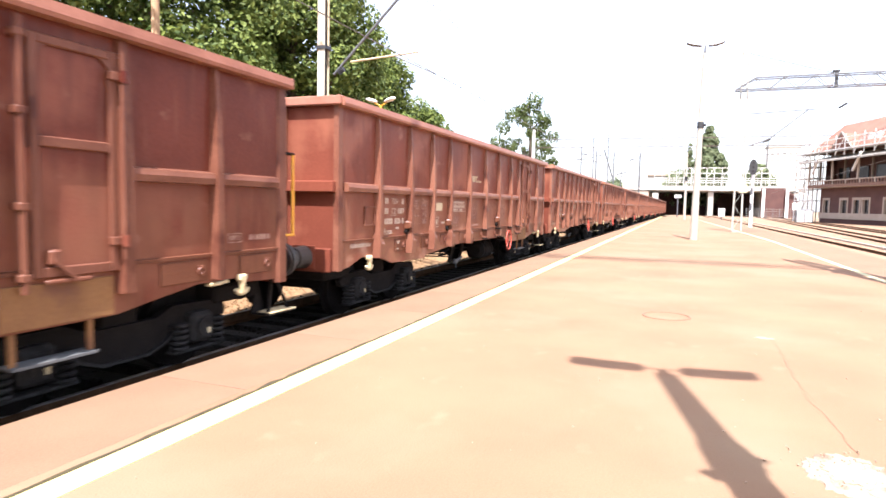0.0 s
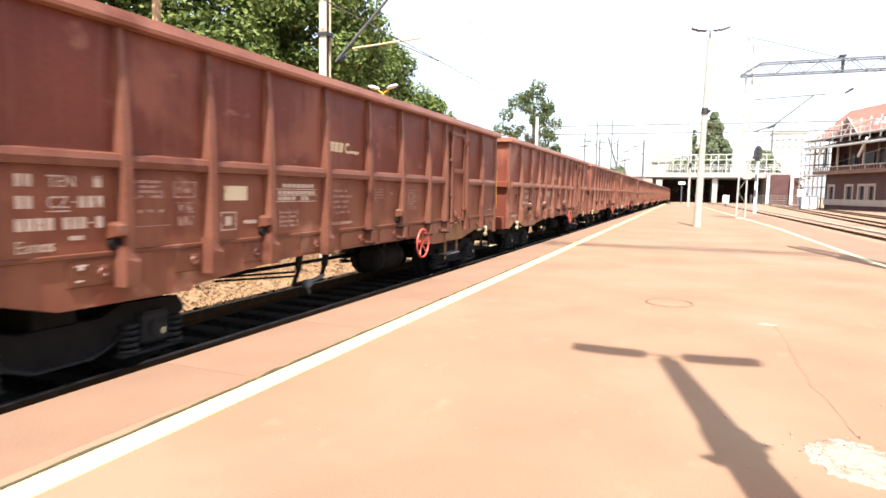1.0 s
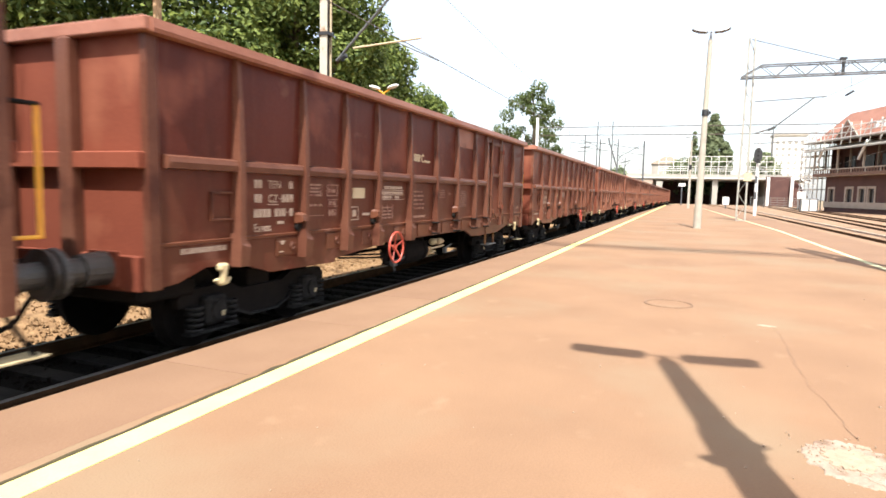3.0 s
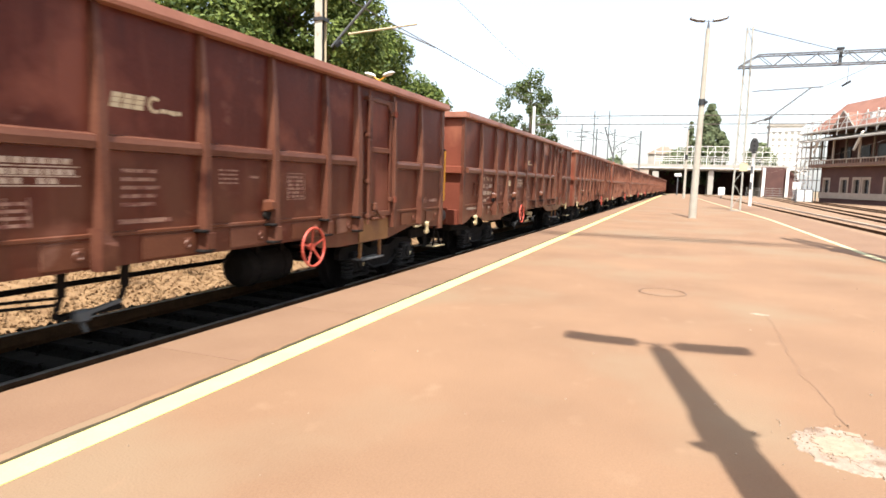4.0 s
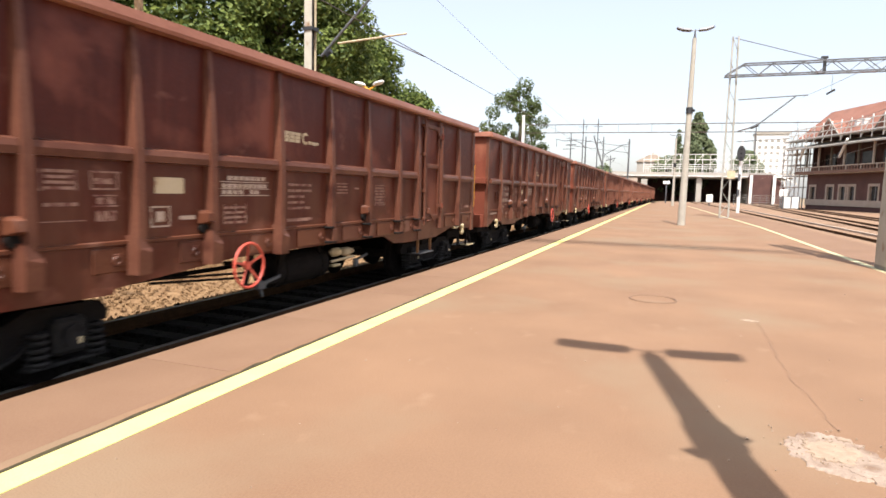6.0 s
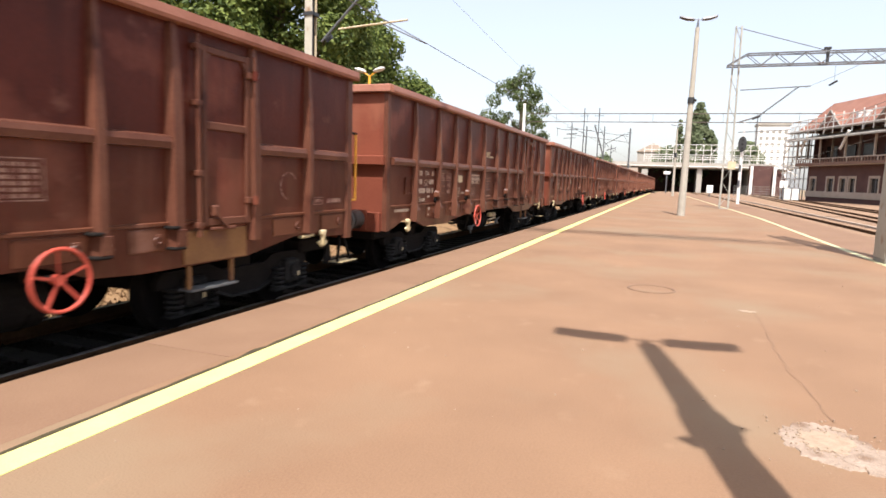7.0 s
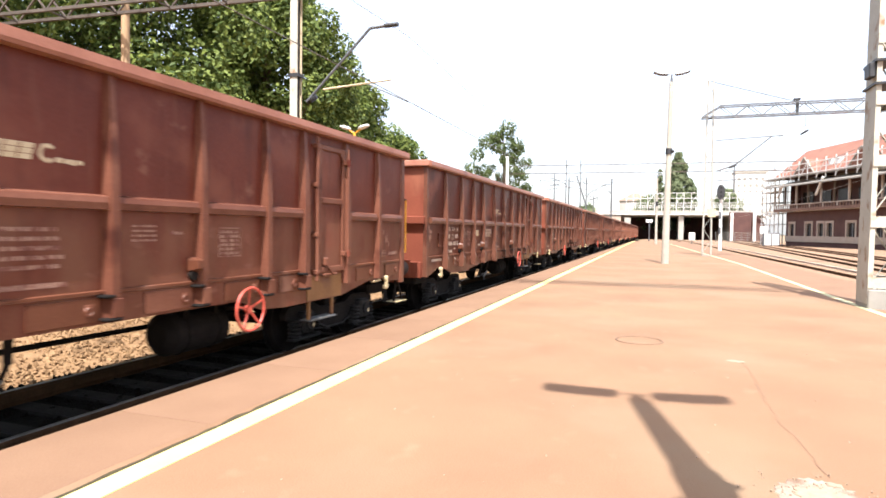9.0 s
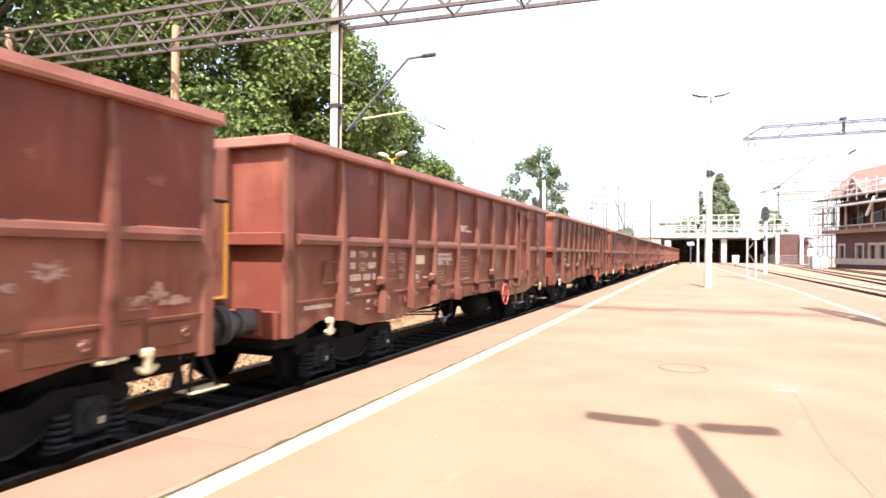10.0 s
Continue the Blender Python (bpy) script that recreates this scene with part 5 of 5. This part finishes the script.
# ---- platform wear ----
def blot(name, x, y, rx, ry, mat, label, seed, z=0.006, n=26, rough=0.25):
    r = random.Random(seed)
    bm = B()
    ring = []
    for i in range(n):
        a = 2 * math.pi * i / n
        k = 1 + r.uniform(-rough, rough)
        ring.append((x + rx * k * math.cos(a), y + ry * k * math.sin(a)))
    top = [bm.verts.new((*c, z)) for c in ring]
    low = [bm.verts.new((x + (c[0] - x) * 1.04, y + (c[1] - y) * 1.04, -0.004)) for c in ring]
    bm.faces.new(top)
    for i in range(n):
        bm.faces.new((low[i], low[(i + 1) % n], top[(i + 1) % n], top[i]))
    bmesh.ops.recalc_face_normals(bm, faces=bm.faces[:])
    return tagged(part(name, bm, mat), label, "platform patch", kind="structure")


def crack(x, y, x1, y1, wide, seed, mat):
    r = random.Random(seed)
    n = max(8, int(math.hypot(x1 - x, y1 - y) / 0.12))
    bm = B()
    d = Vector((x1 - x, y1 - y, 0)).normalized()
    s = Vector((-d.y, d.x, 0))
    off, rows = 0.0, []
    for i in range(n + 1):
        off = off * 0.85 + r.uniform(-0.03, 0.03)
        c = Vector((x, y, 0.003)).lerp(Vector((x1, y1, 0.003)), i / n) + s * off
        w = wide * r.uniform(0.3, 1.0)
        rows.append((bm.verts.new(c - s * w), bm.verts.new(c + s * w)))
    for a, b in zip(rows, rows[1:]):
        bm.faces.new((a[0], a[1], b[1], b[0]))
    bmesh.ops.recalc_face_normals(bm, faces=bm.faces[:])
    return tagged(part("crack", bm, mat), "narrow dark crack in the asphalt", "crack", kind="structure")


SEAM = material("seam_tar", (0.11, 0.064, 0.038), (0.19, 0.112, 0.066), 3, 0.9, 0, 50, 0.3)
blot("cement_patch", 1.00, 4.19, 0.25, 0.33, PATCH, "broken pale cement patch in the asphalt", 3, 0.006, 64, 0.10)
blot("cement_patch", 1.24, 4.02, 0.22, 0.20, PATCH, "broken pale cement patch in the asphalt", 4, 0.010, 48, 0.12)
blot("cement_patch", 0.99, 4.21, 0.15, 0.16, CRUMB, "crumbled whitish middle of the cement patch", 5, 0.013, 48, 0.18)
blot("cement_patch", 1.10, 4.46, 0.05, 0.03, CRUMB, "pale broken edge of the cement patch", 7, 0.012, 20, 0.4)
scatter("patch_rubble", 150, lambda r: (r.gauss(1.0, 0.15), r.gauss(4.22, 0.17), 0.009), (0.003, 0.011), CRUMB, "small broken bits of the cement patch", 12)
blot("pale_stain", 0.965, 8.38, 0.085, 0.06, CRUMB, "small pale cement spot on the asphalt", 6, 0.004, 22, 0.45)
ring = empty("manhole_cover", "worn round manhole cover flush with the asphalt", "manhole cover", "", pose(-0.21, 9.4, 0))
part("cover", rod(B(), (0, 0, -0.03), (0, 0, 0.004), 0.30, sides=36), PLATFORM, ring)
part("rim", torus(B(), (0, 0, 0.001), (0, 0, 1), 0.325, 0.016, 40, 6), SEAM, ring)
for i, c in enumerate(((1.0, 8.35, 1.05, 7.2, 0.0035), (1.05, 7.2, 1.03, 6.05, 0.008), (1.03, 6.05, 1.04, 4.6, 0.004), (-1.6, 20.6, 1.3, 20.0, 0.013), (-0.1, 8.9, 0.1, 8.2, 0.004))):
    crack(*c, 20 + i, SEAM)
scatter("loose_crumbs", 110, lambda r: (r.uniform(-2.9, 4.2), r.uniform(2.2, 14) if r.random() < 0.7 else r.uniform(2.2, 6), 0.003), (0.004, 0.014), CRUMB, "pale crumbs of stone lying on the platform", 9)

# ---- signal building by the tracks ----
house = empty("signal_building", "brown brick signal building with a timber gallery and red roof", "building", "", pose(22.0, 125.0, -0.5, 0, 0, -71.6))
WIN = ((0.8, 3.0), (5.8, 8.2), (9.3, 11.5), (11.7, 13.9), (16.8, 19.4), (23.0, 25.4), (27.0, 29.4), (33.0, 35.4))
cuts = [0.0] + [c for pair in WIN for c in pair] + [46.0]
for a, b in zip(cuts[::2], cuts[1::2]):
    part("wall", box(B(), a, b, 0, 0.5, 1.85, 4.4), BRICK, house)
part("wall", box(B(), 0, 46, 0, 0.5, 4.4, 6.3), BRICK, house)
part("wall", box(B(), 0, 46, 0.06, 0.5, 0, 1.85), BRICK, house)
part("wall", box(B(), 0, 0.5, 0.5, 12, 0, 6.3), BRICK, house)
part("plinth", box(B(), -0.1, 46, -0.12, 0.06, 0.85, 1.85), STONE, house)
for a, b in WIN:
    win = part("window", box(B(), a + 0.35, b - 0.35, 0.3, 0.36, 1.85, 4.0), GLASS, house)
    for c, d, e, f in ((a, a + 0.35, 1.85, 4.4), (b - 0.35, b, 1.85, 4.4), (a + 0.35, b - 0.35, 4.0, 4.4)):
        part("surround", box(B(), c, d, -0.06, 0.4, e, f), STONE, win)
    part("mullion", box(B(), (a + b) / 2 - 0.06, (a + b) / 2 + 0.06, 0.24, 0.298, 1.85, 4.0), STEEL_GREY, win)
part("balcony_floor", box(B(), -1.2, 46, -1.6, 0.5, 6.1, 6.4), STONE, house)
TIMBER = material("timber_parapet", (0.13, 0.072, 0.05), (0.20, 0.115, 0.08), 1, 0.85, 0, 9, 0.2)
part("balcony_parapet", box(B(), -1.2, 46, -1.75, -1.62, 6.2, 6.62), TIMBER, house, "weathered brown timber parapet")
part("balcony_rail", box(B(), -1.2, 46, -1.8, -1.58, 7.2, 7.36), STONE, house, "pale handrail of the gallery")
for i in range(64):
    part("baluster", box(B(), -1.1 + 0.73 * i, -0.86 + 0.73 * i, -1.74, -1.62, 6.625, 7.195), TIMBER if i % 5 else STONE, house)
for i in range(14):
    u = -1.1 + 3.5 * i
    part("gallery_post", box(B(), u - 0.14, u + 0.14, -1.7, -1.45, 7.3, 10.6), BARK if i % 2 else STONE, house)
part("gallery_wall", box(B(), 0.3, 46, 2.2, 2.5, 6.4, 11.0), BRICK, house)
part("gallery_side", box(B(), 0.2, 0.45, 0.5, 2.2, 6.4, 11.0), BRICK, house)
for i in range(9):
    part("gallery_window", box(B(), 1.5 + 5 * i, 4.5 + 5 * i, 2.05, 2.19, 7.6, 9.6), GLASS, house)
part("gallery_roof", prism(B(), [(-2.9, 10.35), (-2.9, 10.6), (3.0, 12.0), (3.0, 11.2)], "x", -2.4, 46), DECK, house, "pale lean-to gallery roof")
for u in (0.5, 12.0, 24.0):
    part("brace", beam(B(), (u, -1.9, 8.6), (u + 3.0, -2.6, 11.2), 0.28), WHITE, house)
part("upper_wall", box(B(), -2.4, 46, 2.6, 9.0, 0, 12.3), STONE, house)
roof = B()
rv = [roof.verts.new(c) for c in ((-3.6, -1.0, 12.2), (46, -1.0, 12.2), (46, 9.6, 12.2), (-3.6, 9.6, 12.2), (-1.6, 4.2, 17.4), (46, 4.2, 17.4))]
for f in ((0, 1, 5, 4), (2, 3, 4, 5), (3, 0, 4), (1, 2, 5), (0, 3, 2, 1)):
    roof.faces.new([rv[i] for i in f])
bmesh.ops.recalc_face_normals(roof, faces=roof.faces[:])
part("roof", roof, ROOF, house, "red tiled hipped roof")
for u in (7.5, 22.0):
    part("gable", prism(B(), [(u - 3.0, 12.1), (u + 3.0, 12.1), (u, 14.9)], "y", -1.3, 3.0), ROOF, house)
    part("gable_trim", beam(beam(B(), (u - 3.3, -1.4, 12.0), (u, -1.4, 15.1), 0.2), (u + 3.3, -1.4, 12.0), (u, -1.4, 15.1), 0.2), CONCRETE, house, "grey gable boards")
for u in (4.4, 11.6, 13.5):
    stack = part("chimney", box(B(), u, u + 0.7, 0.2, 0.9, 12.6, 14.2, 0.05), WHITE, house)
    part("chimney_cap", box(B(), u - 0.1, u + 0.8, 0.1, 1.0, 14.2, 14.4, 0.03), WHITE, stack)

scaffold = empty("scaffolding", "pale steel scaffolding round the signal building", "scaffolding", "", pose(22.0, 125.0, -0.5, 0, 0, -71.6))
for u in (-7.2, -5.7, -4.2, -2.7, -1.2):
    for v in (-0.8, 1.6):
        part("standard", beam(B(), (u, v, 0), (u, v, 13.4 if u > -5 else 11.0), 0.15), WHITE, scaffold)
for z in (2.0, 4.0, 6.0, 8.0, 10.0, 11.2, 12.4):
    part("ledger", beam(B(), (-7.4, -0.9, z), (-1.0, -0.9, z), 0.14), WHITE, scaffold)
    part("ledger", beam(B(), (-7.4, -0.9, z + 0.9), (-1.0, -0.9, z + 0.9), 0.10), WHITE, scaffold)
    part("scaffold_board", box(B(), -7.4, -1.0, -0.8, 1.6, z - 0.1, z), CONCRETE, scaffold)
for i, z in enumerate((0.2, 4.1, 8.1)):
    part("diagonal", beam(B(), (-7.2, -0.95, z), (-2.7, -0.95, z + 3.8), 0.11), WHITE, scaffold)
for z in (12.3, 13.1, 14.0):
    part("ledger", beam(B(), (-3, -1.9, z), (46, -1.9, z), 0.13), WHITE, scaffold)
for i in range(20):
    part("standard", beam(B(), (-3 + 2.5 * i, -1.9, 11.2), (-3 + 2.5 * i, -1.9, 14.5), 0.12), WHITE, scaffold)
for i in range(10):
    part("diagonal", beam(B(), (-3 + 5 * i, -1.95, 11.4), (-0.5 + 5 * i, -1.95, 14.2), 0.09), WHITE, scaffold)
part("scaffold_board", box(B(), -3, 46, -2.2, -1.2, 12.0, 12.12), CONCRETE, scaffold)
lattice = empty("yard_fence", "pale steel mesh fence before the bridge abutment", "fence", "", pose(0, 150, -0.5))
for i in range(9):
    part("fence_post", beam(B(), (12.4 + 1.3 * i, 0, 0), (12.4 + 1.3 * i, 0, 2.5), 0.09), LAMP, lattice)
for z in (0.3, 0.8, 1.3, 1.8, 2.3):
    part("fence_rail", beam(B(), (12.3, -0.05, z), (22.9, -0.05, z), 0.06), CONCRETE, lattice)

cabinet = empty("relay_cabinet", "pale grey relay cabinets beside the signal building", "cabinet", "", pose(19.0, 119.0, -0.5))
part("cabinet_body", box(B(), -1.6, 1.0, -0.5, 0.5, 0, 2.3, 0.05), LAMP, cabinet)
part("cabinet_door", box(B(), -1.4, -0.4, -0.56, -0.5, 0.2, 2.1, 0.02), WHITE, cabinet)
part("cabinet_door", box(B(), -0.2, 0.8, -0.56, -0.5, 0.2, 2.1, 0.02), WHITE, cabinet)
sign = empty("track_sign", "white square sign on a post by the tracks", "sign", "", pose(17.2, 117.0, -0.5))
part("sign_post", rod(B(), (0, 0, 0), (0, 0, 3.2), 0.08), STEEL_GREY, sign)
part("sign_board", box(B(), -0.6, 0.6, -0.06, 0.06, 2.2, 3.4, 0.02), WHITE, sign)

# pale block of flats in the distance
flats = empty("apartment_block", "pale plastered block of flats far beyond the bridge", "building", "", pose(43.0, 330.0, -0.5))
part("wall", box(B(), -7.5, 6.0, 0, 12, 0, 32), WHITE, flats)
part("roof", box(B(), -8, 6.5, -0.5, 12.5, 32, 33), DECK, flats)
pane = mesh_of("window", box(B(), -0.7, 0.7, -0.06, 0.0, -0.8, 0.8), CONCRETE)
for i in range(5):
    for j in range(9):
        piece("window", pane, flats, (-6.0 + 2.6 * i, -0.01, 4.0 + 3.1 * j))
block = empty("apartment_block", "low pale building beyond the train and bridge", "building", "", pose(-9.0, 260.0, -0.5))
part("wall", box(B(), -6, 6, 0, 10, 0, 15), DECK, block)
part("roof", prism(B(), [(-6.5, 15), (6.5, 15), (0, 18.5)], "y", -0.5, 10.5), STONE, block)
tree("poplar_tree", 0.3, 212.0, -0.4, 22.5, 2.4, 0.1, 26, LEAF_HAZED, 4000, 0.45, "slim dark poplar behind the road bridge", 0.0, 0.6)
tree("far_tree", 23.0, 240.0, -0.4, 17.0, 6.0, 0.2, 27, LEAF_HAZED, 5000, 0.6, "rounded dark tree beyond the bridge")
tree("far_tree", -3.0, 216.0, -0.4, 13.5, 5.0, 0.2, 28, LEAF_HAZED, 4000, 0.5, "rounded green tree behind the bridge railing")
tree("far_tree", -26.0, 235.0, -0.4, 11.0, 6.5, 0.15, 29, LEAF_HAZED, 4000, 0.6, "rounded green tree beyond the train")
tree("far_tree", -38.0, 225.0, -0.4, 12.0, 6.5, 0.15, 30, LEAF_HAZED, 4000, 0.6, "broad green tree beyond the train")


def motions():
    times = [0.25 * i for i in range(41)]
    for k, w in WAGONS.items():
        walk(w, [(t, wagon_pose(k, t)) for t in times])
    steps = [2 * i / FPS for i in range(151)]
    for k, w in WAGONS.items():
        if not -8 <= k <= 0:
            continue
        for o in w.children_recursive:
            if o.name.startswith("wheelset"):
                y = o.matrix_basis.translation.y
                walk(o, [(t, Matrix.Translation((0, y, 0.46)) @ Matrix.Rotation(-train_run(t) / 0.46, 4, "X")) for t in steps])

motions()
